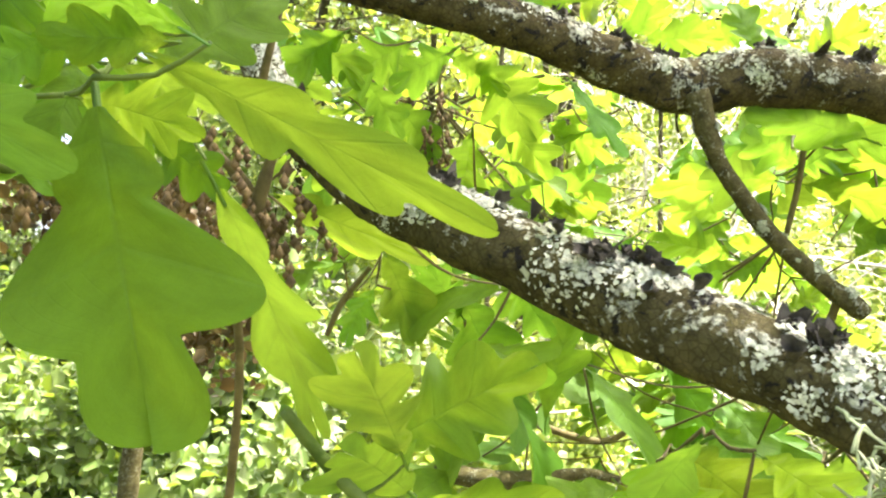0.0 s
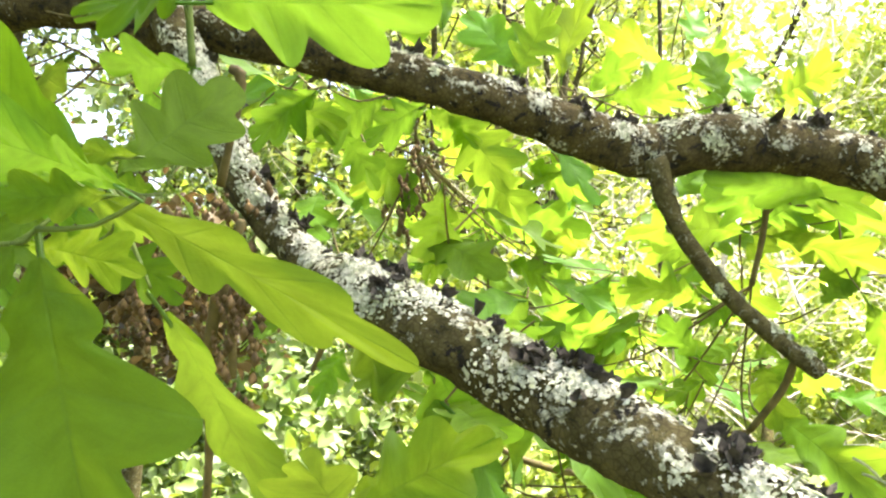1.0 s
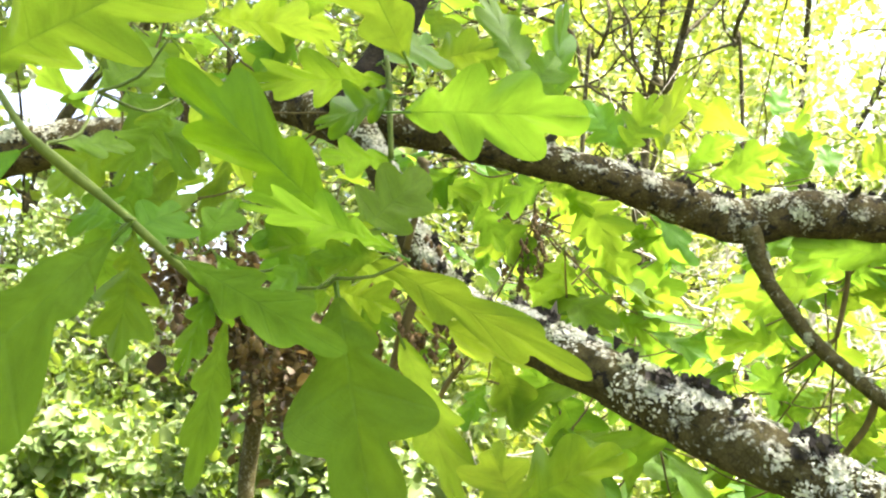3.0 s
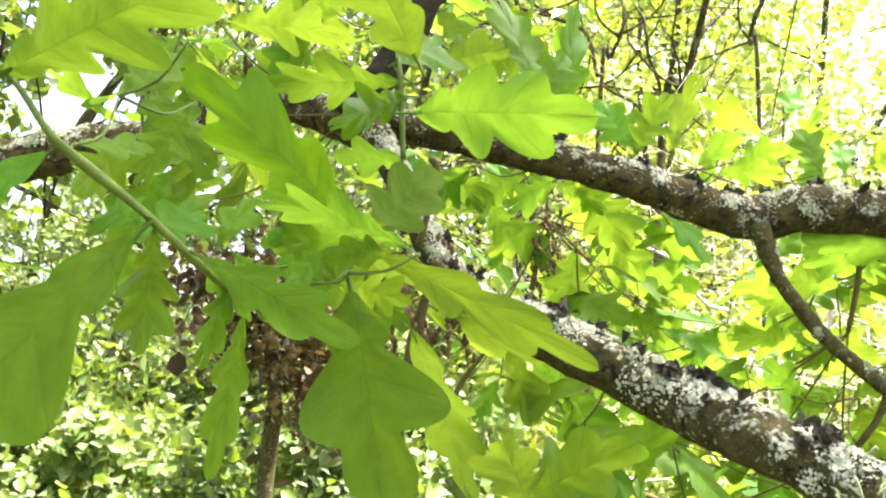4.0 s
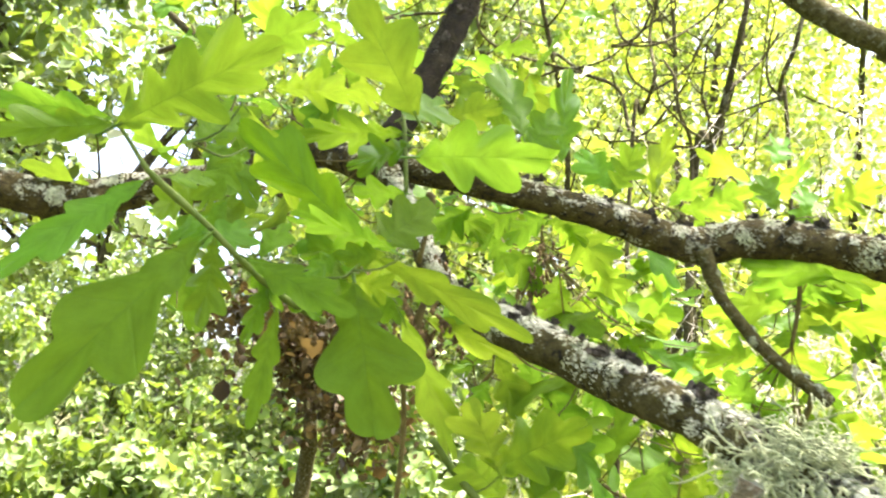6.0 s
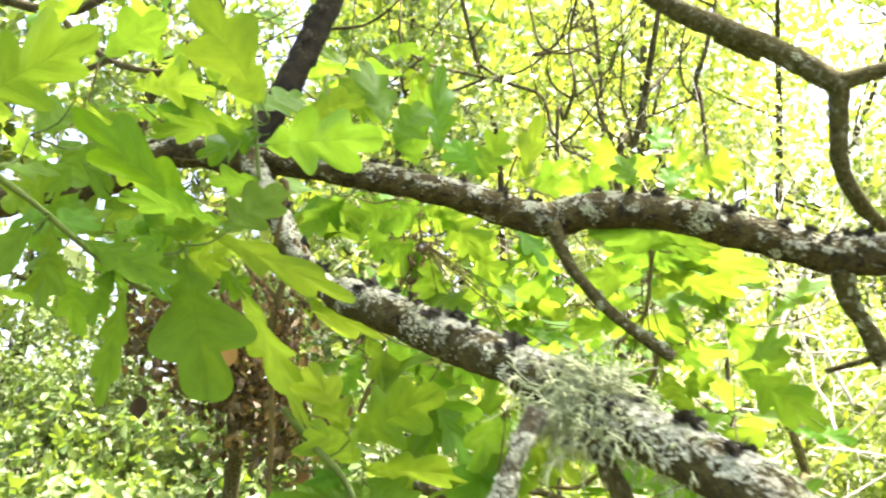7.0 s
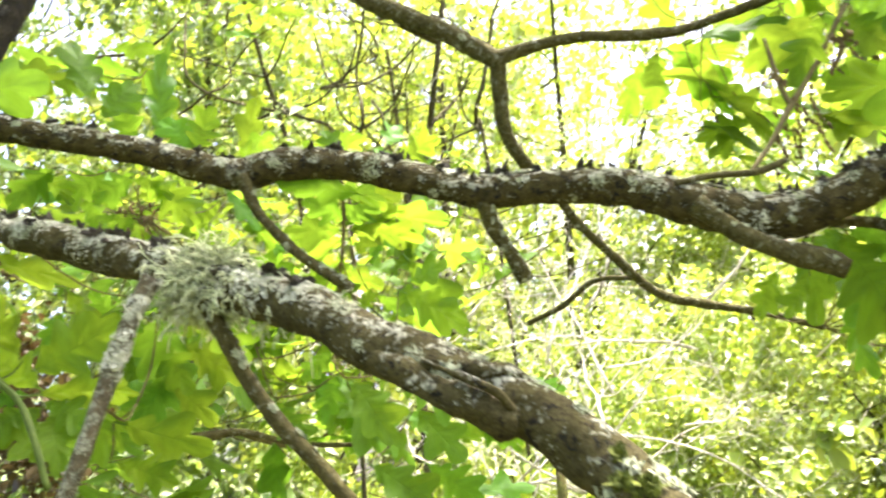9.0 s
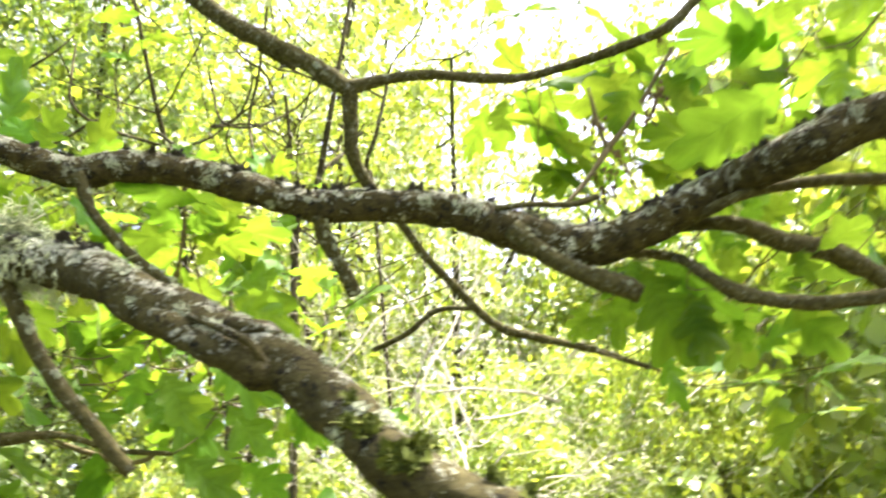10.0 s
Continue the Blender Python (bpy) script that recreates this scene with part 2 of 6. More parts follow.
def leaf_mesh(name, seed, lobes, curl, fold, ripple, stations=72, across=5, deep=False):
    """An oak leaf one long and one wide: round lobes along slanting side veins, widest beyond the middle, a rounded tip and a stalk."""
    rng = random.Random(seed)
    sides = []
    full = rng.uniform(0.85, 1.15)
    for side in (-1, 1):
        phase, cut, lean = rng.uniform(-0.13, 0.13), rng.uniform(0.42, 0.66), rng.uniform(0.92, 1.1)
        uneven = [rng.uniform(0.84, 1.12) for _ in range(7)]
        rows = []
        for i in range(stations + 1):
            s = i / stations
            turn = lobes * s ** 0.86 + phase * (1 - s)
            wave = (0.5 - 0.5 * math.cos(2 * math.pi * turn)) ** 0.6
            env = 0.03 + 0.45 * lean * math.sin(math.pi * 0.80 * (0.02 + 0.98 * s) ** (1.05 * full)) ** 1.1
            size = 1 + (uneven[max(0, min(6, int(turn)))] - 1) * wave * min(1.0, 4 * (1 - s))
            reach = env * size * (1 - cut * (1 - wave) * min(1.0, 0.5 + 1.5 * s) * min(1.0, 5 * (1 - s)))
            tilt = radians(74) * (1 - s ** 3.0) ** 0.75
            rows.append((s, turn, reach, tilt))
        sides.append(rows)
    top = max(0.86 * s + r * math.cos(t) for rows in sides for s, _, r, t in rows)
    wide = 2 * max(r * math.sin(t) for rows in sides for _, _, r, t in rows)
    verts, uvs, faces = [], [], []
    for i in range(stations + 1):
        for side, rows in zip((-1, 1), sides):
            s, turn, reach, tilt = rows[i]
            for j in range(across + 1):
                a = j / across
                x = side * reach * a * math.sin(tilt) / wide
                y = (0.86 * s + reach * a * math.cos(tilt)) / top
                z = -curl * y * y + fold * (math.sqrt(x * x + 0.006) - 0.077) + ripple * 0.55 * math.sin(math.pi * turn + side + seed) * a * a * reach * 2
                z += 0.010 * math.cos(2 * math.pi * turn) * math.sin(math.pi * a) + 0.012 * math.sin(5.1 * y + 7 * x + seed)
                verts.append((x, y, z))
                uvs.append((0.5 + 0.5 * side * a, turn))
    row = 2 * (across + 1)
    for i in range(stations):
        for k in range(2):
            for j in range(across):
                a = i * row + k * (across + 1) + j
                quad = (a, a + 1, a + row + 1, a + row)
                faces.append(quad if k else quad[::-1])
    base = len(verts)
    for i in range(4):
        for j in range(4):
            ang = j * math.pi / 2
            verts.append((0.016 * math.cos(ang), -0.10 + 0.10 * i / 3 + (0.05 if i == 3 else 0), 0.016 * math.sin(ang) - 0.008 - 0.03 * (1 - i / 3)))
            uvs.append((0.5, 0.02))
    for i in range(3):
        for j in range(4):
            a, b = base + i * 4 + j, base + i * 4 + (j + 1) % 4
            faces.append((a, b, b + 4, a + 4))
    mesh = bpy.data.meshes.new(name)
    mesh.from_pydata(verts, [], faces)
    layer = mesh.uv_layers.new(name="UVMap")
    layer.data.foreach_set("uv", np.array([uvs[l.vertex_index] for l in mesh.loops], np.float32).ravel())
    mesh.polygons.foreach_set("use_smooth", np.ones(len(faces), dtype=bool))
    mesh.materials.append(LEAF_DEEP if deep else LEAF)
    return mesh


LEAF_SHAPES = ((3.5, 0.10, 0.04, 0.09), (2.5, 0.22, 0.10, 0.12), (3.5, 0.05, 0.0, 0.14), (3.5, 0.16, 0.12, 0.10), (4.5, 0.28, 0.07, 0.14),
               (2.5, -0.06, 0.02, 0.10), (4.5, 0.12, 0.10, 0.16), (3.5, 0.2, -0.03, 0.13), (3.5, 0.03, 0.0, 0.05), (2.5, 0.08, 0.02, 0.07))
LEAF_MESHES = [leaf_mesh("oak_leaf", 11 + n, *shape) for n, shape in enumerate(LEAF_SHAPES)]
LEAF_MESHES += [leaf_mesh("oak_leaf", 31 + n, *shape, 34, 2) for n, shape in enumerate(LEAF_SHAPES[:8])]
DEEP_MESHES = [leaf_mesh("oak_leaf", 51 + n, *shape, deep=True) for n, shape in enumerate(LEAF_SHAPES)]


class Twig:
    """A leafy twig: its own wood and its leaves, which join the wood by the shortest ways."""

    def __init__(self, tree, spine, label, wood=None, made=None):
        self.tree, self.label, self.wood = tree, label, wood or SHOOT
        self.nodes = [Vector(p[:3]) for p in spine]
        self.leaves, self.made = [], made

    def leaf(self, base, tip, width, normal, kind=0):
        self.leaves.append((Vector(base), Vector(tip), width, Vector(normal), kind))

    def grow(self, thick=0.6):
        lines, left = [], list(self.leaves)
        nodes = list(self.nodes)
        joints = []
        while left:
            d, n, k = min(((l[0] - v).length, i, j) for i, l in enumerate(left) for j, v in enumerate(nodes))
            l = left.pop(n)
            root, end = nodes[k], l[0] - (l[1] - l[0]) * 0.09
            if d > 0.004:
                mid = (root + end) / 2 + Vector((0, 0.12, -0.10)) * d
                lines.append(spline([(*root, thick * 1.15), (*mid, thick), (*end, thick * 0.7)], 0.006))
            nodes.append(end)
        ob = self.made
        for n, line in enumerate(lines):
            if n or ob:
                tubes("side_twig", [line], self.wood, ob, "", 6, 0.12, 300)
            else:
                ob = tubes("leafy_twig", [line], self.wood, self.tree, self.label, 6, 0.12, 300)
        for base, tip, width, normal, kind in self.leaves:
            y = tip - base
            long = y.length
            y = y / long
            z = (normal - y * normal.dot(y)).normalized()
            x = y.cross(z)
            leaf = new("leaf", DEEP_MESHES[kind - 40] if kind >= 40 else LEAF_MESHES[kind % len(LEAF_MESHES)])
            leaf.parent = ob
            turn = Matrix((x, y, z)).transposed().to_4x4()
            leaf.matrix_basis = Matrix.Translation(base) @ turn @ Matrix.Diagonal((width, long, min(long, 1.6 * width), 1))


def flakes(name, line, count, size, material, parent, rng, spread=75, tilt=0.0, span=(0.0, 1.0), lift=0.35, label="", keep=None, scale=0.0013):
    """Crusts of leafy lichen on a branch: ragged patches of many small crumpled scales. count: patches, size: their radius."""
    way, side, up = rings(line)
    verts, faces = [], []
    rim = 6
    step = float(np.linalg.norm(np.diff(line[:, :3], axis=0), axis=1).mean())
    for _ in range(count):
        mid = (span[0] + (span[1] - span[0]) * rng.random()) * (len(line) - 1)
        if keep is not None and noise.noise(Vector(line[int(mid), :3]) * keep[0] + Vector((keep[1], 0, 0))) < rng.uniform(-0.45, 0.35):
            continue
        ang = radians(rng.gauss(tilt, spread * 0.6))
        wide = size * rng.lognormvariate(0, 0.4)
        for _ in range(int(10 + 38 * (wide / 0.004) ** 1.3)):
            d, b = wide * math.sqrt(rng.random()) * rng.uniform(0.6, 1.15), rng.uniform(0, 6.28)
            f = mid + d * math.cos(b) / step
            i = min(len(line) - 1, max(0, int(round(f))))
            a = ang + d * math.sin(b) / (line[i, 3] + 0.001)
            out = up[i] * math.cos(a) + side[i] * math.sin(a)
            along, cross = way[i], np.cross(out, way[i])
            s = scale * rng.lognormvariate(0, 0.35)
            c = line[i, :3] + out * (line[i, 3] * 1.03 + rng.uniform(-0.0002, 0.0008)) + along * (f - i) * step
            lean = along * rng.gauss(0, lift) + cross * rng.gauss(0, lift)
            n0 = len(verts)
            verts.append(c + out * s * rng.uniform(-0.2, 0.3))
            turn = rng.uniform(0, 6.28)
            for j in range(rim):
                g = turn + j * 2 * math.pi / rim
                r = s * rng.uniform(0.35, 1.6)
                flat = along * math.cos(g) * r + cross * math.sin(g) * r
                verts.append(c + flat + out * (float(flat @ lean) + s * rng.uniform(-0.25, 0.75) * lift * 1.6))
            for j in range(rim):
                faces.append((n0, n0 + 1 + j, n0 + 1 + (j + 1) % rim))
    return mesh_part(name, verts, faces, material, parent, label, kind="stuff")


# ---- ground: one uneven sheet to the horizon ----
def ground():
    r = np.concatenate([np.linspace(0, 12, 40), np.geomspace(13, 1500, 30)])
    a = np.linspace(0, 2 * math.pi, 97)[:-1]
    verts = [(x * math.sin(b), x * math.cos(b), 0.10 * noise.noise(Vector((x * math.sin(b) * 0.5, x * math.cos(b) * 0.5, 0))) * min(1, x)
              + (0.0 if x < 30 else 0.01 * (x - 30) * (0.6 + 0.4 * math.sin(3 * b)))) for x in r for b in a]
    n = len(a)
    faces = [(i * n + j, i * n + (j + 1) % n, (i + 1) * n + (j + 1) % n, (i + 1) * n + j) for i in range(len(r) - 1) for j in range(n)]
    ob = mesh_part("ground", verts, [f[::-1] for f in faces], SOIL, smooth=True)
    tagged(ob, "mossy brown woodland soil under the trees", "ground", kind="structure")


ground()


# ---- trees and bushes behind ----
SKY_GAP = (-0.508, 0.816, 0.277)        # where the sky shows between the crowns


def leaf_cloud(centres, spread, per, size, rng, droop=0.35, out=0.7, far=False):
    """Folded leaves round the centres: corners and quads."""
    c = np.repeat(np.asarray(centres), per, 0)
    n = len(c)
    p = c + rng.normal(0, 1, (n, 3)) * np.asarray(spread) * np.repeat(rng.uniform(0.5, 1.4, len(c) // per), per)[:, None]
    way = rng.normal(0, 1, (n, 3))
    way[:, 2] -= droop
    way /= np.linalg.norm(way, axis=1)[:, None]
    flat = p * (1, 1, 0)
    nor = rng.normal(0, 0.4, (n, 3)) + (0, 0, 1.0) + out * flat / (np.linalg.norm(flat, axis=1)[:, None] + 0.05)
    side = np.cross(way, nor)
    side /= np.linalg.norm(side, axis=1)[:, None] + 1e-9
    nor = np.cross(side, way)
    s = (size * rng.lognormal(0, 0.28, n))[:, None]
    w = s * rng.uniform(0.26, 0.40, n)[:, None]
    lift = nor * s * rng.uniform(0.02, 0.16, n)[:, None]
    tip = p + way * s - nor * s * 0.12
    if far:
        verts = np.stack([p, p + way * s * 0.5 + side * w + lift, tip, p + way * s * 0.5 - side * w + lift], 1).reshape(-1, 3)
        k = np.arange(n)[:, None] * 4
        return verts, np.vstack([k + (0, 1, 2), k + (0, 2, 3)])
    rows = [p, p + way * s * 0.30 + side * w * 0.8 + lift, p + way * s * 0.68 + side * w + lift * 0.9, tip,
            p + way * s * 0.68 - side * w + lift * 0.9, p + way * s * 0.30 - side * w * 0.8 + lift]
    verts = np.stack(rows, 1).reshape(-1, 3)
    k = np.arange(n)[:, None] * 6
    return verts, np.vstack([k + (0, 1, 2, 3), k + (0, 3, 4, 5)])


def grow_limbs(root, heading, length, radius, depth, rng, lines, ends, bend=0.25, droop=0.0, kids=4, keep=0.22):
    """Crooked tapering limbs that fork; ends gathers where leaves sit."""
    p, d = np.array(root, float), np.array(heading, float)
    d /= np.linalg.norm(d)
    steps = 6 if depth > 0 else 4
    pts = [(*p, radius * 1000)]
    for i in range(steps):
        d = d + rng.normal(0, bend, 3) * 0.6 + (0, 0, 0.05 - droop)
        d /= np.linalg.norm(d)
        p = p + d * length / steps
        pts.append((*p, radius * 1000 * (1 - 0.75 * (i + 1) / steps)))
        if depth > 0 and i >= 1:
            for _ in range(rng.integers(1, kids - 1)):
                q = rng.normal(0, 1, 3)
                q -= d * (q @ d)
                q /= np.linalg.norm(q) + 1e-9
                grow_limbs(p, d * rng.uniform(0.3, 0.9) + q, length * rng.uniform(0.38, 0.62), radius * rng.uniform(0.30, 0.5) * (1 - 0.5 * i / steps), depth - 1,
                           rng, lines, ends, bend, droop, kids, keep)
        if depth <= 1 and i >= 2:
            ends.append(p)
    if depth > 0:
        lines.append(spline(pts, length / 3))
    elif rng.random() < keep:
        line = np.array(pts[::2])
        line[:, 3] = np.maximum(line[:, 3] * 0.001, 0.0006)
        lines.append(line)


def tree(name, label, category, at, height, girth, stems, seed, leaf_size, per, material, lean=(0, 0), depth=2, bare=0.35, spread=0.16, droop=0.0, bark=None, group="", thin=0.6):
    """A tree or bush: stems with forking limbs and a crown of many small leaves."""
    rng = np.random.default_rng(seed)
    top = new(name)
    top.location = (*at, 0)
    lines, ends, trunks = [], [], []
    for s in range(stems):
        a = rng.uniform(0, 6.28)
        out = 0.0 if stems == 1 else rng.uniform(0.12, 0.45)
        pts, p = [], np.array((0.10 * math.sin(a) * (stems > 1), 0.10 * math.cos(a) * (stems > 1), -0.12))
        d = np.array((out * math.sin(a) + lean[0], out * math.cos(a) + lean[1], 1.0))
        n = 9
        for i in range(n + 1):
            t = i / n
            pts.append((*p, 1000 * girth * (1 - 0.8 * t) * (1.25 if i == 0 else 1)))
            if t >= bare:
                for _ in range(rng.integers(2, 4)):
                    b = rng.uniform(0, 6.28)
                    grow_limbs(p, (math.sin(b), math.cos(b), rng.uniform(0.0, 0.7)), height * rng.uniform(0.20, 0.34) * (1.15 - 0.5 * t), girth * 0.36 * (1 - 0.6 * t), depth - 1, rng, lines, ends, 0.3, droop)
            d = d + rng.normal(0, 0.09, 3)
            d /= np.linalg.norm(d)
            p = p + d * height * (1.12 if i == 0 else 1) / n
        ends.append(p)
        trunks.append(spline(pts, height / 30))
    for line in trunks:
        tubes("trunk" if stems == 1 else "stem", [line], bark or BARK_FAR, top, "", 10, 0.12, 9)
    tubes("branchwork", lines, bark or BARK_FAR, top, "", 4, kind="stuff", thin=0.008)
    picked = [e for e in ends if rng.random() < thin]
    away = np.array([e + (at[0], at[1] + 0.15, -1.6) for e in picked])
    clear = away @ np.array(SKY_GAP) < math.cos(radians(3.6)) * np.linalg.norm(away, axis=1)
    picked = [e for e, ok in zip(picked, clear) if ok]
    v, f = leaf_cloud(picked, spread, per, leaf_size, rng, far=math.hypot(*at) > 3.2)
    mesh_part("crown", v, f, material, top, "", kind="stuff")
    return tagged(top, label, category, group)


def polar(az, dist):
    return dist * math.sin(radians(az)), dist * math.cos(radians(az))


def bushes():
    """Rows of bushes, each row taller than the one before it."""
    r = random.Random(4)
    seed = 300
    for dist, height, step in ((2.7, 1.02, 17), (3.5, 1.42, 16), (4.5, 1.75, 16), (5.8, 2.3, 15)):
        az = -52 + r.uniform(0, 8)
        while az < 62:
            seed += 1
            # bushes on the sunny right get the colour with sunlight painted in
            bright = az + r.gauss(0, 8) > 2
            tree("bush", "leafy bush with yellow-green leaves, full sun put into their colour" if bright else "leafy bush with pale sunlit green leaves", "bush",
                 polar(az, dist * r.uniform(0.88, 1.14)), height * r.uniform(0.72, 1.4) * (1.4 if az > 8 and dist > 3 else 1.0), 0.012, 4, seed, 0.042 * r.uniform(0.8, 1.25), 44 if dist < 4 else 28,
                 FAR_LEAF_LIT if bright else FAR_LEAF_DARK, bare=0.2, spread=0.046, thin=0.36 if bright else 0.29, group="bushes under the trees")
            az += step * r.uniform(0.85, 1.15)


bushes()

def wood_tree(az, dist, height, girth, stems, seed, size, per, mat, bare, label):
    tree("tree", label, "tree", polar(az, dist), height, girth, stems, seed, size, per, mat, bare=bare, spread=0.09 if dist < 8.5 else 0.13 if dist < 10 else 0.24, thin=0.6, group="trees of the wood")


# crowns ahead and right mostly take the painted-sunlit leaf colour, left ones the darker
wood_tree(4, 4.9, 5.2, 0.035, 4, 21, 0.056, 11, FAR_LEAF_LIT, 0.30, "slender tree of several crooked stems with fresh leaves")
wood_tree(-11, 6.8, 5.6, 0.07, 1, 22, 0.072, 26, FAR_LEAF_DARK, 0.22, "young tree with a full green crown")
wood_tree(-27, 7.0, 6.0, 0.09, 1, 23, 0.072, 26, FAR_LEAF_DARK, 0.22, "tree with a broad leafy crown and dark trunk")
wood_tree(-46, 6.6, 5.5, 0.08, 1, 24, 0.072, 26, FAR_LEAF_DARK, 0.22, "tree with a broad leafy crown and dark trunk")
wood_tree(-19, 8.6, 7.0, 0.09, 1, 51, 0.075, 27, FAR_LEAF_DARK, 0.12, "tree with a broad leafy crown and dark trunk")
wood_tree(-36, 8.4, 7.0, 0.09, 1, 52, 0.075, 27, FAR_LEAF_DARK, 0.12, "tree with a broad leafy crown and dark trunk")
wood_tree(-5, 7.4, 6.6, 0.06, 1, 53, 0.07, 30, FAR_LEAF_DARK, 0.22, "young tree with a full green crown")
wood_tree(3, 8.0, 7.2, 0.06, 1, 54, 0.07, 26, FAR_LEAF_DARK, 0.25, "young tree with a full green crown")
wood_tree(14, 7.0, 5.4, 0.06, 2, 25, 0.072, 12, FAR_LEAF_LIT, 0.22, "thin tree with a yellow-green crown against the sky")
wood_tree(25, 7.6, 4.6, 0.05, 2, 26, 0.072, 10, FAR_LEAF_LIT, 0.22, "thin tree with a yellow-green crown against the sky")
wood_tree(38, 8.2, 4.0, 0.05, 1, 27, 0.06, 13, FAR_LEAF_LIT, 0.22, "tree with bright leaves against the sky")
wood_tree(63, 7.6, 3.6, 0.07, 1, 28, 0.072, 17, FAR_LEAF_LIT, 0.22, "tree with an airy crown")
wood_tree(9, 9.0, 8.2, 0.08, 2, 41, 0.098, 20, FAR_LEAF_LIT, 0.25, "slim tree with a sunlit crown")
wood_tree(20, 9.8, 8.2, 0.08, 2, 42, 0.098, 13, FAR_LEAF_LIT, 0.25, "slim tree with a sunlit crown")
wood_tree(31, 9.4, 6.4, 0.06, 2, 43, 0.098, 7, FAR_LEAF_LIT, 0.25, "slim tree with a sunlit crown")
wood_tree(-3, 9.0, 8.2, 0.08, 2, 44, 0.098, 20, FAR_LEAF_LIT, 0.25, "slim tree with a sunlit crown")
wood_tree(45, 9.4, 6.0, 0.06, 2, 45, 0.098, 7, FAR_LEAF_LIT, 0.25, "slim tree with a sunlit crown")
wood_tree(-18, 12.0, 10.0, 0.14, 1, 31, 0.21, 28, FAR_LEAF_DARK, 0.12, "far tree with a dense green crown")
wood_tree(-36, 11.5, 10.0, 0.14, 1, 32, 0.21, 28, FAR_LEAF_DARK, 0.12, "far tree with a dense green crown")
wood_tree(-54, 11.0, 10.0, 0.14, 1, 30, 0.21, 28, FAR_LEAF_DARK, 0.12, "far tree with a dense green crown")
wood_tree(-2, 13.0, 10.5, 0.14, 1, 33, 0.21, 28, FAR_LEAF_LIT, 0.12, "far tree with a dense yellow-green crown")
wood_tree(12, 13.0, 10.5, 0.14, 1, 34, 0.21, 18, FAR_LEAF_LIT, 0.12, "far tree with a dense yellow-green crown")
wood_tree(27, 13.5, 6.0, 0.10, 1, 35, 0.21, 18, FAR_LEAF_LIT, 0.12, "far tree with a dense yellow-green crown")
wood_tree(43, 13.0, 6.2, 0.10, 1, 46, 0.21, 18, FAR_LEAF_LIT, 0.12, "far tree with a dense yellow-green crown")
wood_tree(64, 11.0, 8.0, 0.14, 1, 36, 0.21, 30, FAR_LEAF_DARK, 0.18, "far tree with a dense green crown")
wood_tree(150, 8.0, 8.0, 0.12, 1, 37, 0.16, 10, FAR_LEAF_DARK, 0.3, "woodland tree with a green crown")
wood_tree(200, 7.5, 8.0, 0.12, 1, 38, 0.16, 10, FAR_LEAF_DARK, 0.3, "woodland tree with a green crown")
wood_tree(245, 7.0, 8.0, 0.12, 1, 39, 0.16, 10, FAR_LEAF_DARK, 0.3, "woodland tree with a green crown")
wood_tree(290, 6.5, 8.0, 0.12, 1, 40, 0.16, 10, FAR_LEAF_DARK, 0.3, "woodland tree with a green crown")


def brush_pile(at, seed, count, reach, height):
    """A tangle of bleached dead branches."""
    r = np.random.default_rng(seed)
    top = new("brush_pile")
    top.location = (*at, 0)
    for n in range(count):
        lines, ends = [], []
        a, h = r.uniform(0, 6.28), r.uniform(0.62, 1.0) * height
        root = (r.normal(0, reach * 0.5), r.normal(0, reach * 0.35), 0.0 if n < 3 else h)
        grow_limbs(root, (math.sin(a), 0.4 * math.cos(a), r.uniform(-0.2, 0.9) + (0.8 if n < 3 else 0)), r.uniform(0.4, 0.9), r.uniform(0.003, 0.006), 2, r, lines, ends, 0.45, 0.0, 3, 1.0)
        tubes("dead_branch", lines, DEAD_WOOD, top, "", 5, kind="stuff")
    tagged(top, "tangled pile of bleached bare branches in the sun", "brushwood")


brush_pile((0.82, 2.1), 61, 32, 0.42, 1.95)


# ---- slender crooked tree seen between the branches ----
slender = tagged(new("slender_tree"), "slender crooked tree of thin dark stems and bare side branches", "tree")

tubes("stem", [spline([(0.365, 2.793, 3.951, 4.6), (0.305, 2.935, 3.454, 6.3), (0.259, 2.989, 3.229, 6.9), (0.272, 2.876, 2.98, 7.5), (0.232, 2.989, 2.874, 8.1), (0.194, 2.953, 2.719, 8.6), (0.144, 2.973, 0.6, 10.4), (0.124, 2.981, -0.15, 12.1)], 0.02)], BARK_FAR, slender, "", 8, 0.12, 40)
tubes("stem", [spline([(0.729, 2.844, 3.88, 8.1), (0.623, 2.84, 3.306, 10.9), (0.588, 2.85, 3.129, 12.7), (0.554, 2.936, 2.948, 13.8), (0.511, 2.993, 2.76, 15.0), (0.45, 3.098, 2.637, 16.1), (0.4, 3.148, 0.6, 19.4), (0.38, 3.168, -0.15, 22.6)], 0.02)], BARK_FAR, slender, "", 8, 0.12, 40)
tubes("stem", [spline([(0.315, 2.974, 3.098, 5.2), (0.353, 2.921, 2.993, 6.3), (0.369, 2.923, 2.86, 7.5), (0.429, 3.046, 2.777, 8.1), (0.433, 3.036, 2.589, 8.6)], 0.02)], BARK_FAR, slender, "", 8, 0.12, 40)
tubes("stem", [spline([(0.09, 2.84, 3.365, 4.0), (0.107, 2.904, 3.304, 5.2), (0.148, 2.812, 3.109, 5.8), (0.271, 2.828, 3.095, 5.2), (0.437, 2.93, 3.234, 4.6), (0.526, 2.843, 3.287, 3.5), (0.652, 2.931, 3.48, 2.9)], 0.02)], BARK_FAR, slender, "", 8, 0.12, 40)
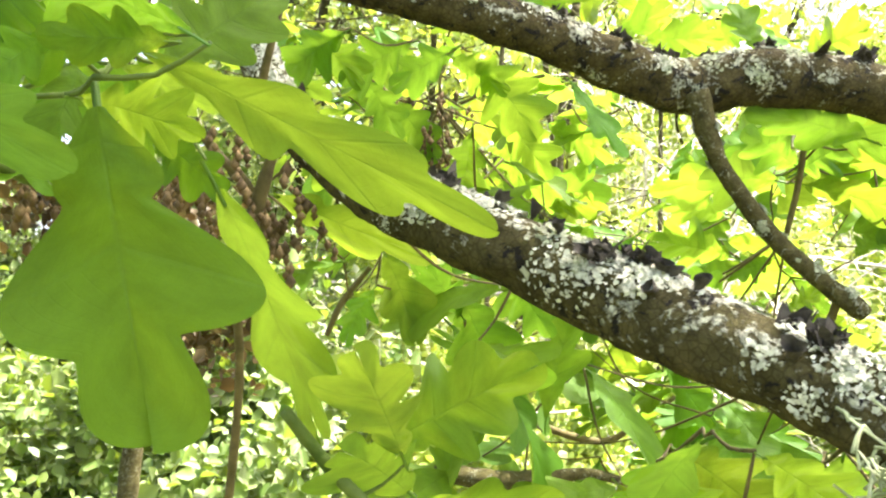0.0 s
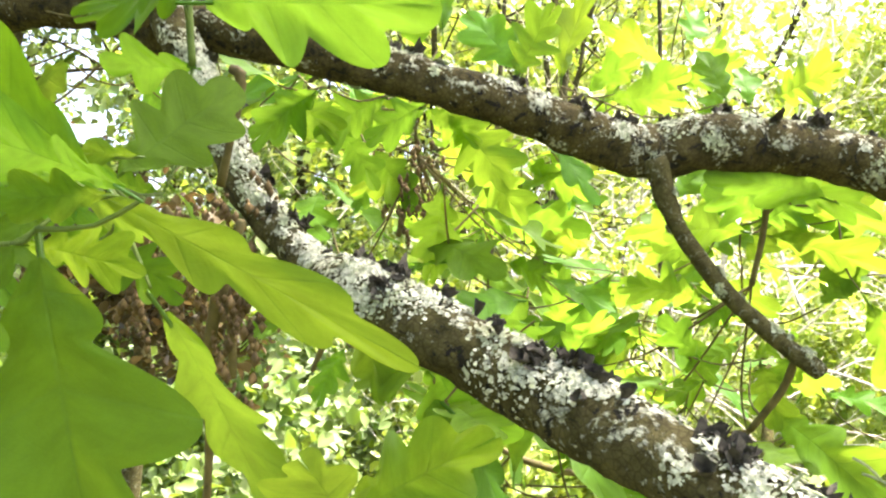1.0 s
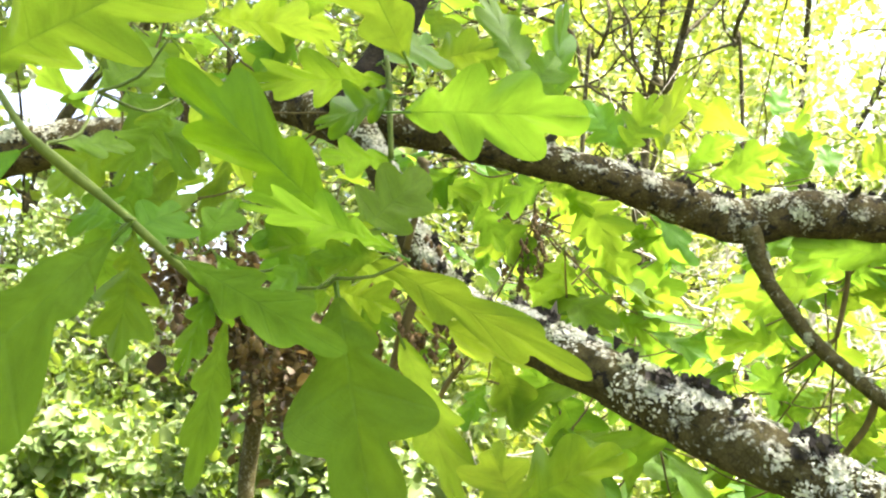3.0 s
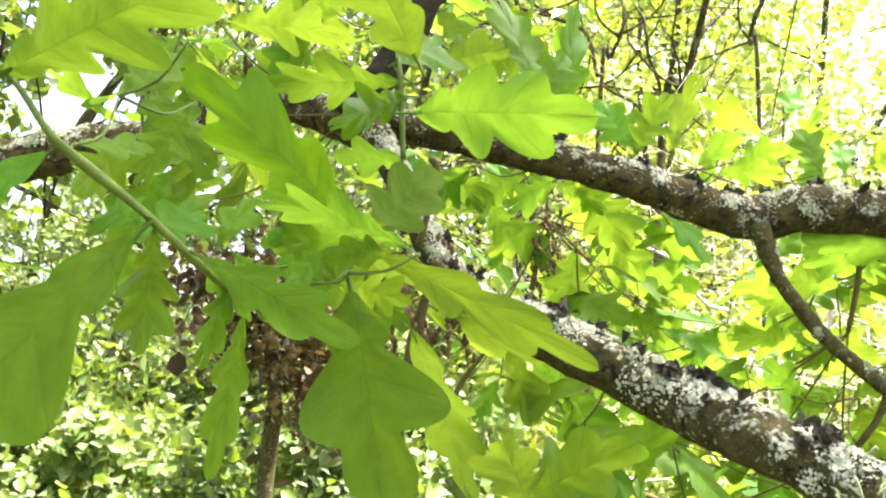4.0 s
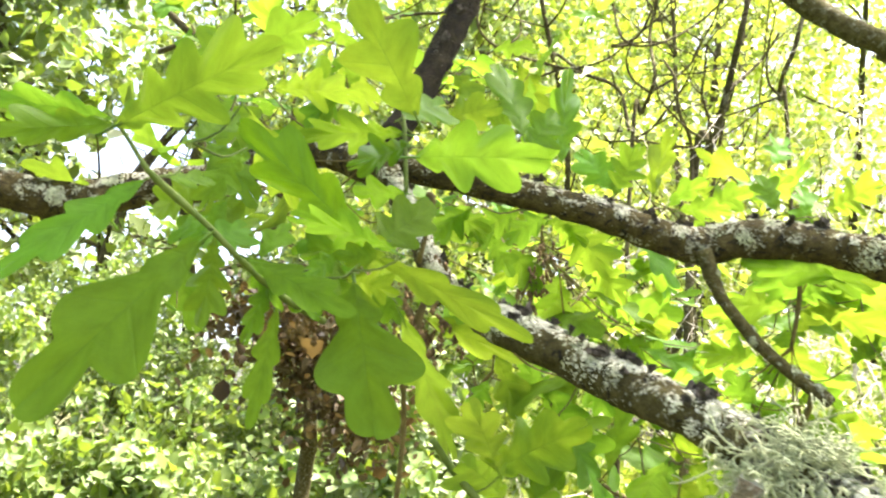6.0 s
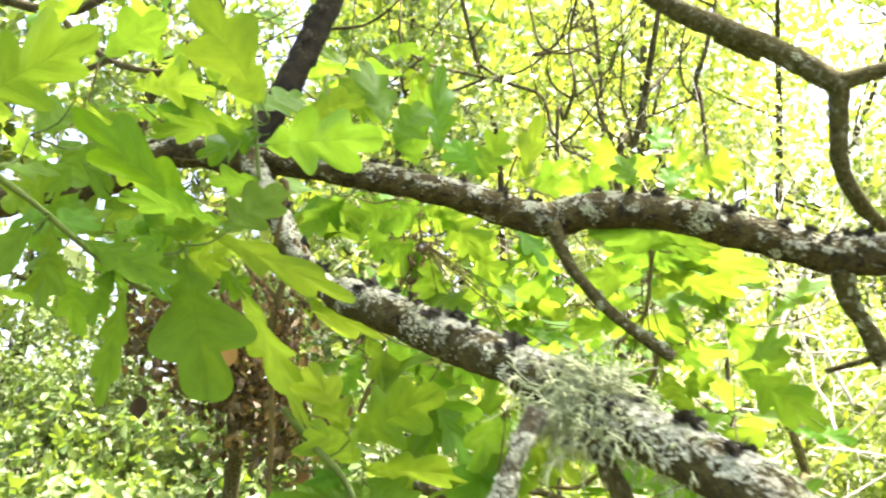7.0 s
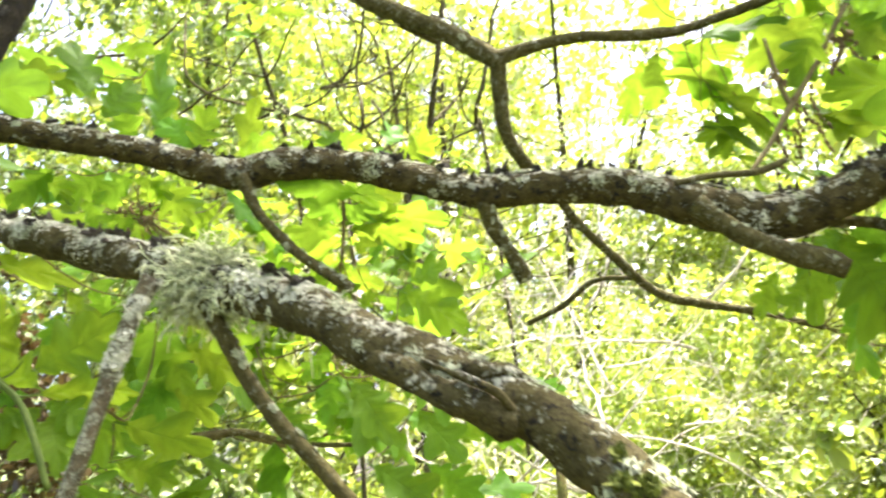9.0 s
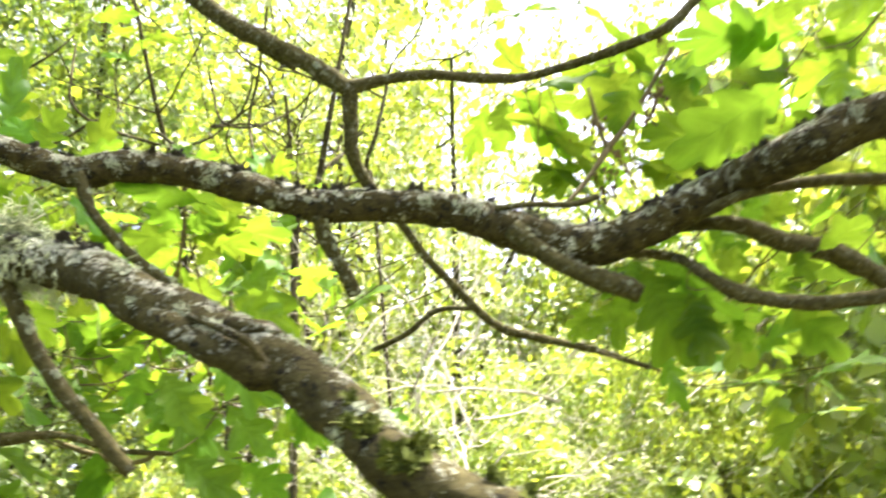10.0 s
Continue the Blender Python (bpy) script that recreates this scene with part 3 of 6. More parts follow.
tubes("stem", [spline([(-0.13, 2.859, 3.073, 4.6), (-0.108, 2.943, 3.11, 6.9), (-0.002, 2.975, 3.044, 8.1), (0.138, 3.033, 2.998, 8.1), (0.184, 3.013, 2.81, 8.6)], 0.02)], BARK_FAR, slender, "", 8, 0.12, 40)
tubes("stem", [spline([(-0.439, 2.85, 3.471, 4.6), (-0.428, 2.77, 3.278, 5.2), (-0.42, 2.769, 3.142, 6.3), (-0.318, 2.802, 3.063, 6.3), (-0.164, 2.899, 3.056, 6.9), (-0.014, 2.935, 3.027, 6.3)], 0.02)], BARK_FAR, slender, "", 8, 0.12, 40)
tubes("stem", [spline([(0.881, 2.899, 3.426, 6.9), (0.797, 2.885, 3.106, 9.2), (0.761, 2.926, 3.007, 9.8), (0.775, 3.045, 2.958, 9.2), (0.802, 3.046, 2.799, 8.6), (0.852, 3.146, 0.6, 10.4), (0.872, 3.186, -0.15, 12.1)], 0.02)], BARK_FAR, slender, "", 8, 0.12, 40)
tubes("stem", [spline([(-0.601, 1.849, 2.687, 3.6), (-0.491, 1.928, 2.75, 4.8), (-0.375, 1.89, 2.737, 4.5), (-0.29, 1.861, 2.774, 3.2), (-0.23, 1.862, 2.847, 2.4)], 0.02)], BARK_FAR, slender, "", 8, 0.12, 40)
tubes("stem", [spline([(0.506, 3.064, 2.76, 5.8), (0.561, 2.914, 2.933, 6.3), (0.703, 3.047, 3.126, 5.8), (0.77, 3.009, 3.23, 4.6)], 0.02)], BARK_FAR, slender, "", 8, 0.12, 40)
tubes("stem", [spline([(0.28, 2.998, 3.043, 3.5), (0.451, 2.922, 3.019, 3.5), (0.608, 3.008, 3.09, 2.9), (0.742, 3.014, 3.088, 2.3)], 0.02)], BARK_FAR, slender, "", 8, 0.12, 40)
tubes("stem", [spline([(0.092, 2.915, 3.115, 2.9), (0.119, 2.934, 2.977, 3.5), (0.154, 3.03, 2.888, 3.5), (0.117, 3.048, 2.746, 3.5)], 0.02)], BARK_FAR, slender, "", 8, 0.12, 40)
tubes("stem", [spline([(0.31, 3.096, 2.729, 4.0), (0.259, 3.094, 2.827, 3.5), (0.419, 2.998, 2.905, 2.9), (0.521, 3.084, 2.95, 2.3)], 0.02)], BARK_FAR, slender, "", 8, 0.12, 40)
twig_rng = np.random.default_rng(88)
for at in ((0.26, 2.95, 2.95), (0.2, 2.95, 2.75), (0.5, 2.98, 2.75), (0.56, 2.92, 2.95), (0.62, 2.84, 3.3), (0.3, 2.93, 3.45), (0.1, 2.85, 3.1), (0.77, 3.0, 2.95), (-0.1, 2.94, 3.05), (-0.35, 2.8, 3.08), (0.43, 3.04, 2.75), (0.85, 2.9, 3.3)):
    lines, ends = [], []
    for _ in range(2):
        a = twig_rng.uniform(0, 6.28)
        grow_limbs(at, (math.sin(a), 0.4 * math.cos(a), twig_rng.uniform(-0.3, 0.6)), twig_rng.uniform(0.35, 0.7), 0.0065, 2, twig_rng, lines, ends, 0.5, 0.0, 3, 1.0)
    tubes("bare_twig", lines, BARK_FAR, slender, "", 5, kind="stuff")

left_tree = tagged(new("leaning_tree"), "crooked branches of a neighbouring tree behind the oak leaves", "tree")

tubes("branch", [spline([(-1.473, 1.319, 2.664, 15.2), (-1.212, 1.371, 2.598, 13.4), (-0.982, 1.372, 2.523, 11.6), (-0.874, 1.396, 2.574, 9.8), (-0.748, 1.34, 2.632, 8.1)], 0.02)], BARK_FAR, left_tree, "", 8, 0.15, 40)
tubes("branch", [spline([(-0.971, 1.352, 2.511, 7.2), (-0.896, 1.358, 2.436, 8.1), (-0.827, 1.378, 2.388, 8.1), (-0.726, 1.407, 2.377, 5.4), (-0.646, 1.436, 2.43, 4.0)], 0.02)], BARK_FAR, left_tree, "", 8, 0.15, 40)
tubes("branch", [spline([(-1.462, 1.307, 2.656, 16.1), (-1.582, 1.306, 2.322, 19.7), (-1.726, 1.424, 1.972, 22.4), (-1.826, 1.424, 0.6, 26.8), (-1.866, 1.424, -0.15, 31.3)], 0.02)], BARK_FAR, left_tree, "", 8, 0.15, 40)
tubes("branch", [spline([(-1.058, 1.577, 2.466, 6.9), (-0.938, 1.548, 2.49, 6.9), (-0.853, 1.6, 2.575, 4.9)], 0.02)], BARK_FAR, left_tree, "", 8, 0.15, 40)

mossy = tagged(new("sapling"), "short mossy sapling stem among the brushwood", "sapling")
tubes("stem", [spline([(0.528, 1.347, 1.604, 4.2), (0.539, 1.347, 1.59, 5.7), (0.56, 1.377, 1.55, 8.5), (0.577, 1.398, 1.49, 9.2), (0.551, 1.357, 1.414, 9.9), (0.551, 1.357, 0.6, 11.9), (0.551, 1.357, -0.15, 13.8)], 0.02)], MOSSY_BARK, mossy, "", 10, 0.15, 40, 0.2)

# dry clump of dead leaves and twigs caught behind the shoots
clump = tagged(new("dead_leaf_clump"), "dry brown clump of dead leaves caught on a dark stem", "dead leaves")
tubes("stem", [spline([(-0.461, 1.198, 1.825, 8.1), (-0.47, 1.255, 1.694, 11.8), (-0.441, 1.233, 1.541, 13.6), (-0.461, 1.271, 1.435, 15.7), (-0.481, 1.271, 0.6, 20.7), (-0.461, 1.271, -0.15, 25.6)], 0.03)], BARK_SMOOTH, clump, "", 10, 0.2, 30, 0.2)
dry_rng = np.random.default_rng(77)
v, fc = leaf_cloud([(-0.468, 1.166, 1.698), (-0.427, 1.166, 1.716), (-0.402, 1.139, 1.633), (-0.35, 1.11, 1.572), (-0.508, 1.202, 1.745), (-0.391, 1.187, 1.655)], (0.042, 0.04, 0.042), 120, 0.013, dry_rng)
mesh_part("dead_foliage", v, fc, DRY_LEAF, clump, "", kind="stuff")
# wider spread of dry leaves, whose dark brown also stands for a shaded bush gap
v, fc = leaf_cloud([(-0.541, 1.082, 1.738), (-0.495, 1.094, 1.708), (-0.447, 1.095, 1.724), (-0.401, 1.105, 1.704), (-0.361, 1.103, 1.730), (-0.460, 1.107, 1.669), (-0.404, 1.119, 1.648), (-0.346, 1.119, 1.674), (-0.330, 1.132, 1.627), (-0.370, 1.136, 1.591), (-0.315, 1.147, 1.570)], (0.045, 0.05, 0.04), 150, 0.017, dry_rng)
mesh_part("dead_foliage", v, fc, DRY_LEAF, clump, "", kind="stuff")



# ---- the oak: limbs, stubs, lichen, twigs and leaves ----
oak = tagged(new("oak_tree"), "lichen-covered oak with fresh green spring leaves", "tree")
oak.location = (0, 0, 0)
rng = random.Random(7)


def branch(name, label, rows, material, sides=30, rough=0.13, grain=80.0, lump=0.14, step=0.0024, parent=None):
    line = spline(rows, step)
    return line, tubes(name, [line], material, parent or oak, label, sides, rough, grain, lump)


rows = [(-0.114, 0.342, 1.76, 11.3), (-0.035, 0.344, 1.744, 11.1), (0.033, 0.349, 1.729, 11.4), (0.078, 0.358, 1.716, 12.3), (0.107, 0.362, 1.709, 13.9), (0.143, 0.36, 1.715, 14.7), (0.198, 0.357, 1.708, 14.0), (0.255, 0.352, 1.689, 14.1), (0.292, 0.341, 1.674, 14.5), (0.35, 0.327, 1.67, 15.3), (0.394, 0.312, 1.659, 15.5), (0.44, 0.299, 1.639, 17.7), (0.48, 0.288, 1.621, 19.1), (0.516, 0.271, 1.619, 18.0), (0.557, 0.248, 1.634, 15.7), (0.591, 0.226, 1.647, 15.4), (0.608, 0.157, 1.642, 16.9), (0.63, 0.142, 1.651, 18.1), (0.66, 0.122, 1.654, 18.7), (0.705, 0.097, 1.66, 18.4), (0.777, 0.063, 1.672, 18.0)]
rows = [(x, y, z, 0.88 * r) for x, y, z, r in rows]
upper_branch, upper_branch_wood = branch("branch", "thick brown branch crusted with pale lichen", rows, BARK)
rows = [(-0.113, 0.336, 1.765, 8.7), (-0.098, 0.329, 1.738, 8.0), (-0.077, 0.322, 1.701, 8.2), (-0.062, 0.314, 1.675, 8.2), (-0.032, 0.292, 1.646, 7.6), (-0.013, 0.264, 1.637, 10.9), (0.042, 0.229, 1.611, 11.3), (0.093, 0.184, 1.585, 10.8), (0.12, 0.155, 1.566, 10.9), (0.148, 0.131, 1.551, 11.0), (0.171, 0.102, 1.5365, 10.7), (0.19, 0.084, 1.52, 11.8), (0.213, 0.068, 1.505, 11.0), (0.236, 0.057, 1.4905, 10.7), (0.255, 0.046, 1.477, 10.8), (0.272, 0.032, 1.458, 10.7), (0.286, 0.019, 1.4394, 11.0), (0.306, 0.007, 1.4245, 10.3), (0.341, -0.002, 1.4095, 8.6), (0.377, -0.011, 1.4002, 8.5)]
lower_branch, lower_branch_wood = branch("branch", "crooked branch thickly crusted with grey lichen", rows, BARK_LOW)
rows = [(-0.124, 0.355, 1.765, 12.4), (-0.103, 0.364, 1.802, 10.9), (-0.087, 0.371, 1.843, 10.7), (-0.068, 0.38, 1.898, 11.0), (-0.045, 0.386, 1.97, 11.3), (-0.025, 0.393, 2.077, 11.8)]
stem, stem_wood = branch("branch", "dark upright branch", rows, BARK_DARK)
rows = [(-0.121, 0.374, 1.761, 11.6), (-0.169, 0.402, 1.787, 12.5), (-0.225, 0.412, 1.789, 13.3), (-0.258, 0.4, 1.764, 13.5), (-0.311, 0.383, 1.749, 14.5), (-0.37, 0.365, 1.733, 15.1), (-0.423, 0.344, 1.736, 15.3), (-0.532, 0.345, 1.737, 17.5), (-0.834, 0.396, 1.723, 21.8)]
limb, limb_wood = branch("limb", "thick lichened limb", rows, BARK)
# the trunk from which the limb grows
trunk_rows = [(-1.25, 0.55, -0.15, 110), (-1.22, 0.53, 0.5, 120), (-1.2, 0.5, 1.2, 110), (-1.22, 0.46, 2.0, 100), (-1.25, 0.44, 3.2, 80), (-1.3, 0.4, 4.6, 40)]
trunk, trunk_wood = branch("trunk", "", trunk_rows, BARK, 24, 0.12, 14, 0.1, 0.03)
limb_root, limb_root_wood = branch("limb_base", "", [(-0.834, 0.396, 1.723, 21.8), (-1.0, 0.46, 1.66, 32), (-1.2, 0.5, 1.55, 50)], BARK)
rows = [(0.187, 0.083, 1.5166, 3.9), (0.2, 0.066, 1.5064, 5.0), (0.214, 0.055, 1.4951, 5.5), (0.227, 0.046, 1.4865, 6.1), (0.236, 0.043, 1.4805, 7.1), (0.243, 0.049, 1.4782, 6.6), (0.248, 0.057, 1.4773, 3.5)]
knot, knot_wood = branch("burl", "", rows, BARK_LOW, 14, 0.28, 210.0, 0.35, 0.002, lower_branch_wood)
rows = [(0.209, 0.073, 1.5143, 2.0), (0.221, 0.059, 1.5044, 2.4), (0.233, 0.051, 1.4977, 3.3), (0.244, 0.05, 1.4959, 3.7), (0.253, 0.054, 1.491, 2.2)]
knot_top, knot_top_wood = branch("burl", "", rows, BARK_LOW, 14, 0.28, 210.0, 0.35, 0.002, lower_branch_wood)
rows = [(0.207, 0.064, 1.5095, 0.8), (0.219, 0.048, 1.4995, 1.1), (0.228, 0.039, 1.4934, 1.4), (0.237, 0.037, 1.4875, 1.7), (0.241, 0.039, 1.4825, 1.7), (0.246, 0.047, 1.4817, 0.9)]
knot_ridge, knot_ridge_wood = branch("bark_ridge", "", rows, BARK_LOW, 14, 0.28, 210.0, 0.35, 0.002, lower_branch_wood)
rows = [(0.109, 0.353, 1.705, 6.2), (0.12, 0.356, 1.676, 4.1), (0.144, 0.361, 1.646, 4.1), (0.167, 0.363, 1.626, 4.1), (0.182, 0.362, 1.615, 4.8), (0.188, 0.362, 1.61, 3.6)]
stub1, stub1_wood = branch("broken_twig", "", rows, BARK_SMOOTH, 10, 0.12, 160.0, 0.15, 0.004, upper_branch_wood)
rows = [(0.294, 0.338, 1.666, 7.4), (0.299, 0.348, 1.648, 6.6), (0.31, 0.354, 1.63, 5.7), (0.321, 0.361, 1.609, 6.6), (0.323, 0.362, 1.605, 5.3)]
stub2, stub2_wood = branch("broken_twig", "", rows, BARK_SMOOTH, 10, 0.12, 160.0, 0.15, 0.004, upper_branch_wood)
rows = [(0.436, 0.286, 1.634, 8.2), (0.457, 0.279, 1.61, 6.9), (0.483, 0.27, 1.591, 7.2), (0.507, 0.264, 1.58, 8.7), (0.521, 0.259, 1.571, 6.7)]
stub3, stub3_wood = branch("broken_stub", "", rows, BARK_SMOOTH, 10, 0.12, 160.0, 0.15, 0.004, upper_branch_wood)
rows = [(0.521, 0.283, 1.614, 4.6), (0.565, 0.277, 1.606, 4.2), (0.554, 0.223, 1.574, 5.2), (0.578, 0.217, 1.557, 6.0), (0.625, 0.204, 1.546, 5.5), (0.675, 0.18, 1.545, 5.4), (0.741, 0.153, 1.543, 5.3)]
under_twig, under_twig_wood = branch("side_branch", "", rows, BARK_SMOOTH, 10, 0.12, 160.0, 0.15, 0.004, upper_branch_wood)
rows = [(0.559, 0.272, 1.625, 4.6), (0.581, 0.217, 1.629, 4.2), (0.61, 0.208, 1.635, 4.2), (0.65, 0.197, 1.637, 4.6), (0.715, 0.181, 1.633, 4.6), (0.787, 0.164, 1.629, 4.6)]
right_twig, right_twig_wood = branch("side_branch", "", rows, BARK_SMOOTH, 10, 0.12, 160.0, 0.15, 0.004, upper_branch_wood)
rows = [(0.562, 0.289, 1.637, 5.2), (0.603, 0.247, 1.623, 6.5), (0.643, 0.252, 1.611, 8.4), (0.693, 0.254, 1.601, 9.5), (0.745, 0.26, 1.578, 9.1), (0.843, 0.26, 1.537, 9.3)]
dark_twig, dark_twig_wood = branch("side_branch", "", rows, BARK_SMOOTH, 10, 0.12, 160.0, 0.15, 0.004, upper_branch_wood)
rows = [(0.425, 0.287, 1.651, 2.1), (0.458, 0.29, 1.656, 2.5), (0.492, 0.294, 1.658, 3.0), (0.518, 0.297, 1.667, 2.6)]
grey_twig, grey_twig_wood = branch("side_branch", "", rows, BARK_SMOOTH, 10, 0.12, 160.0, 0.15, 0.004, upper_branch_wood)
rows = [(0.096, 0.133, 1.566, 4.8), (0.087, 0.133, 1.548, 3.7), (0.079, 0.133, 1.525, 4.4), (0.072, 0.133, 1.505, 3.8), (0.063, 0.135, 1.481, 4.0), (0.049, 0.138, 1.449, 3.7)]
twig1, twig1_wood = branch("side_branch", "", rows, BARK_GREY, 10, 0.12, 160.0, 0.15, 0.004, lower_branch_wood)
rows = [(0.118, 0.141, 1.555, 4.1), (0.127, 0.145, 1.537, 4.1), (0.138, 0.145, 1.514, 4.0), (0.152, 0.145, 1.493, 3.9), (0.166, 0.144, 1.476, 3.9), (0.183, 0.144, 1.454, 3.8)]
twig2, twig2_wood = branch("side_branch", "", rows, BARK_SMOOTH, 10, 0.12, 160.0, 0.15, 0.004, lower_branch_wood)
rows = [(-0.068, 0.285, 1.676, 1.9), (-0.063, 0.278, 1.693, 1.4), (-0.06, 0.276, 1.707, 1.6), (-0.06, 0.275, 1.715, 2.4), (-0.064, 0.274, 1.717, 1.5)]
spur, spur_wood = branch("spur", "", rows, SHOOT, 10, 0.12, 160.0, 0.15, 0.004, lower_branch_wood)
rows = [(0.001, 0.428, 1.522, 4.7), (0.042, 0.444, 1.516, 5.8), (0.087, 0.457, 1.519, 3.2), (0.133, 0.474, 1.506, 2.4), (0.188, 0.487, 1.501, 2.2)]
horizontal_twig, horizontal_twig_wood = branch("side_branch", "", rows, BARK_SMOOTH, 10, 0.12, 160.0, 0.15, 0.004)
rows = [(0.176, 0.444, 1.956, 9.4), (0.222, 0.431, 1.908, 9.2), (0.262, 0.422, 1.88, 9.1), (0.301, 0.414, 1.852, 9.5), (0.333, 0.407, 1.823, 9.3)]
b3_main, b3_main_wood = branch("thin_branch", "", rows, BARK_SMOOTH, 10, 0.12, 160.0, 0.15, 0.004)
rows = [(0.333, 0.406, 1.825, 7.8), (0.366, 0.398, 1.831, 5.7), (0.407, 0.39, 1.834, 5.2), (0.467, 0.39, 1.833, 5.3), (0.524, 0.388, 1.841, 4.8), (0.618, 0.324, 1.85, 5.1), (0.662, 0.311, 1.885, 4.7), (0.719, 0.29, 1.931, 4.2)]
b3_right, b3_right_wood = branch("thin_branch", "", rows, BARK_SMOOTH, 10, 0.12, 160.0, 0.15, 0.004, b3_main_wood)
rows = [(0.333, 0.405, 1.827, 8.8), (0.334, 0.42, 1.8, 7.8), (0.338, 0.435, 1.767, 6.8), (0.355, 0.451, 1.741, 6.4), (0.386, 0.484, 1.724, 4.4), (0.415, 0.509, 1.695, 4.5), (0.452, 0.534, 1.667, 4.9), (0.501, 0.559, 1.63, 5.1), (0.555, 0.575, 1.617, 4.9), (0.629, 0.587, 1.603, 4.1), (0.7, 0.603, 1.584, 3.2)]
b3_down, b3_down_wood = branch("thin_branch", "", rows, BARK_SMOOTH, 10, 0.12, 160.0, 0.15, 0.004, b3_main_wood)
rows = [(0.249, 0.429, 1.881, 4.3), (0.267, 0.434, 1.873, 4.1), (0.285, 0.439, 1.864, 2.7)]
b3_side, b3_side_wood = branch("thin_branch", "", rows, BARK_SMOOTH, 10, 0.12, 160.0, 0.15, 0.004, b3_main_wood)
rows = [(0.476, 0.548, 1.645, 2.6), (0.443, 0.583, 1.653, 3.0), (0.415, 0.615, 1.636, 3.4), (0.38, 0.646, 1.625, 3.2)]
b3_twigA, b3_twigA_wood = branch("thin_branch", "", rows, BARK_SMOOTH, 10, 0.12, 160.0, 0.15, 0.004, b3_main_wood)
rows = [(0.179, 0.366, 1.619, 2.0), (0.176, 0.376, 1.601, 1.8), (0.166, 0.39, 1.58, 1.7)]
stub1_twig, stub1_twig_wood = branch("twig", "", rows, SHOOT, 10, 0.12, 160.0, 0.15, 0.004, upper_branch_wood)
rows = [(0.185, 0.408, 1.726, 1.6), (0.184, 0.419, 1.682, 1.6), (0.18, 0.426, 1.652, 1.4)]
stub_twig, stub_twig_wood = branch("twig", "", rows, SHOOT, 10, 0.12, 160.0, 0.15, 0.004, upper_branch_wood)
rows = [(0.488, 0.295, 1.659, 2.1), (0.513, 0.303, 1.684, 2.0), (0.539, 0.309, 1.716, 2.7), (0.567, 0.315, 1.747, 2.1), (0.597, 0.318, 1.786, 2.2), (0.629, 0.319, 1.831, 2.2)]
flower_stem, flower_stem_wood = branch("flower_stalk", "", rows, SHOOT, 10, 0.12, 160.0, 0.15, 0.004, upper_branch_wood)
rows = [(0.539, 0.309, 1.716, 2.1), (0.536, 0.312, 1.741, 2.3), (0.532, 0.311, 1.778, 1.2)]
flower_stem2, flower_stem2_wood = branch("flower_stalk", "", rows, SHOOT, 10, 0.12, 160.0, 0.15, 0.004, upper_branch_wood)
rows = [(-0.075, 0.267, 1.715, 1.3), (-0.076, 0.263, 1.733, 1.4), (-0.077, 0.26, 1.75, 1.4), (-0.079, 0.259, 1.762, 1.1)]
shoot_leaf, shoot_leaf_wood = branch("green_shoot", "", rows, GREEN_SHOOT, 10, 0.12, 160.0, 0.15, 0.004)
rows = [(-0.108, 0.235, 1.631, 2.2), (-0.121, 0.2, 1.639, 1.9), (-0.13, 0.17, 1.65, 1.6), (-0.141, 0.151, 1.663, 1.5), (-0.153, 0.136, 1.674, 1.7), (-0.159, 0.123, 1.681, 1.4), (-0.169, 0.119, 1.695, 1.0), (-0.178, 0.116, 1.705, 0.8)]
shoot_left, shoot_left_wood = branch("green_shoot", "", rows, GREEN_SHOOT, 10, 0.12, 160.0, 0.15, 0.004)
rows = [(0.009, 0.252, 1.48, 2.0), (-0.001, 0.254, 1.511, 2.1), (-0.012, 0.258, 1.533, 2.1), (-0.031, 0.251, 1.554, 2.2), (-0.044, 0.24, 1.572, 1.7)]
bud_shoot, bud_shoot_wood = branch("green_shoot", "", rows, GREEN_SHOOT, 10, 0.12, 160.0, 0.15, 0.004)
rows = [(-0.059, 0.283, 1.663, 1.7), (-0.068, 0.293, 1.638, 2.7), (-0.076, 0.306, 1.606, 1.8), (-0.078, 0.325, 1.57, 1.8), (-0.087, 0.352, 1.494, 1.8)]
brown_twig, brown_twig_wood = branch("twig", "", rows, SHOOT, 10, 0.12, 160.0, 0.15, 0.004)
rows = [(-0.096, 0.307, 1.67, 1.5), (-0.087, 0.308, 1.659, 2.1), (-0.076, 0.309, 1.649, 1.9), (-0.072, 0.321, 1.633, 2.0), (-0.072, 0.333, 1.602, 1.8)]
brown_twig2, brown_twig2_wood = branch("twig", "", rows, SHOOT, 10, 0.12, 160.0, 0.15, 0.004)
rows = [(-0.055, 0.622, 1.638, 1.9), (-0.075, 0.624, 1.611, 2.6), (-0.086, 0.626, 1.585, 2.1)]
back_twig, back_twig_wood = branch("twig", "", rows, SHOOT, 10, 0.12, 160.0, 0.15, 0.004)
rows = [(0.053, 0.611, 1.537, 2.1), (0.082, 0.612, 1.524, 2.9), (0.128, 0.633, 1.513, 2.6), (0.157, 0.632, 1.53, 2.1), (0.182, 0.631, 1.549, 1.7)]
back_twig2, back_twig2_wood = branch("twig", "", rows, SHOOT, 10, 0.12, 160.0, 0.15, 0.004)
rows = [(0, 0.501, 1.729, 2.1), (-0.009, 0.504, 1.712, 1.8), (-0.016, 0.511, 1.681, 1.8)]
flower_twig, flower_twig_wood = branch("twig", "", rows, SHOOT, 10, 0.12, 160.0, 0.15, 0.004)
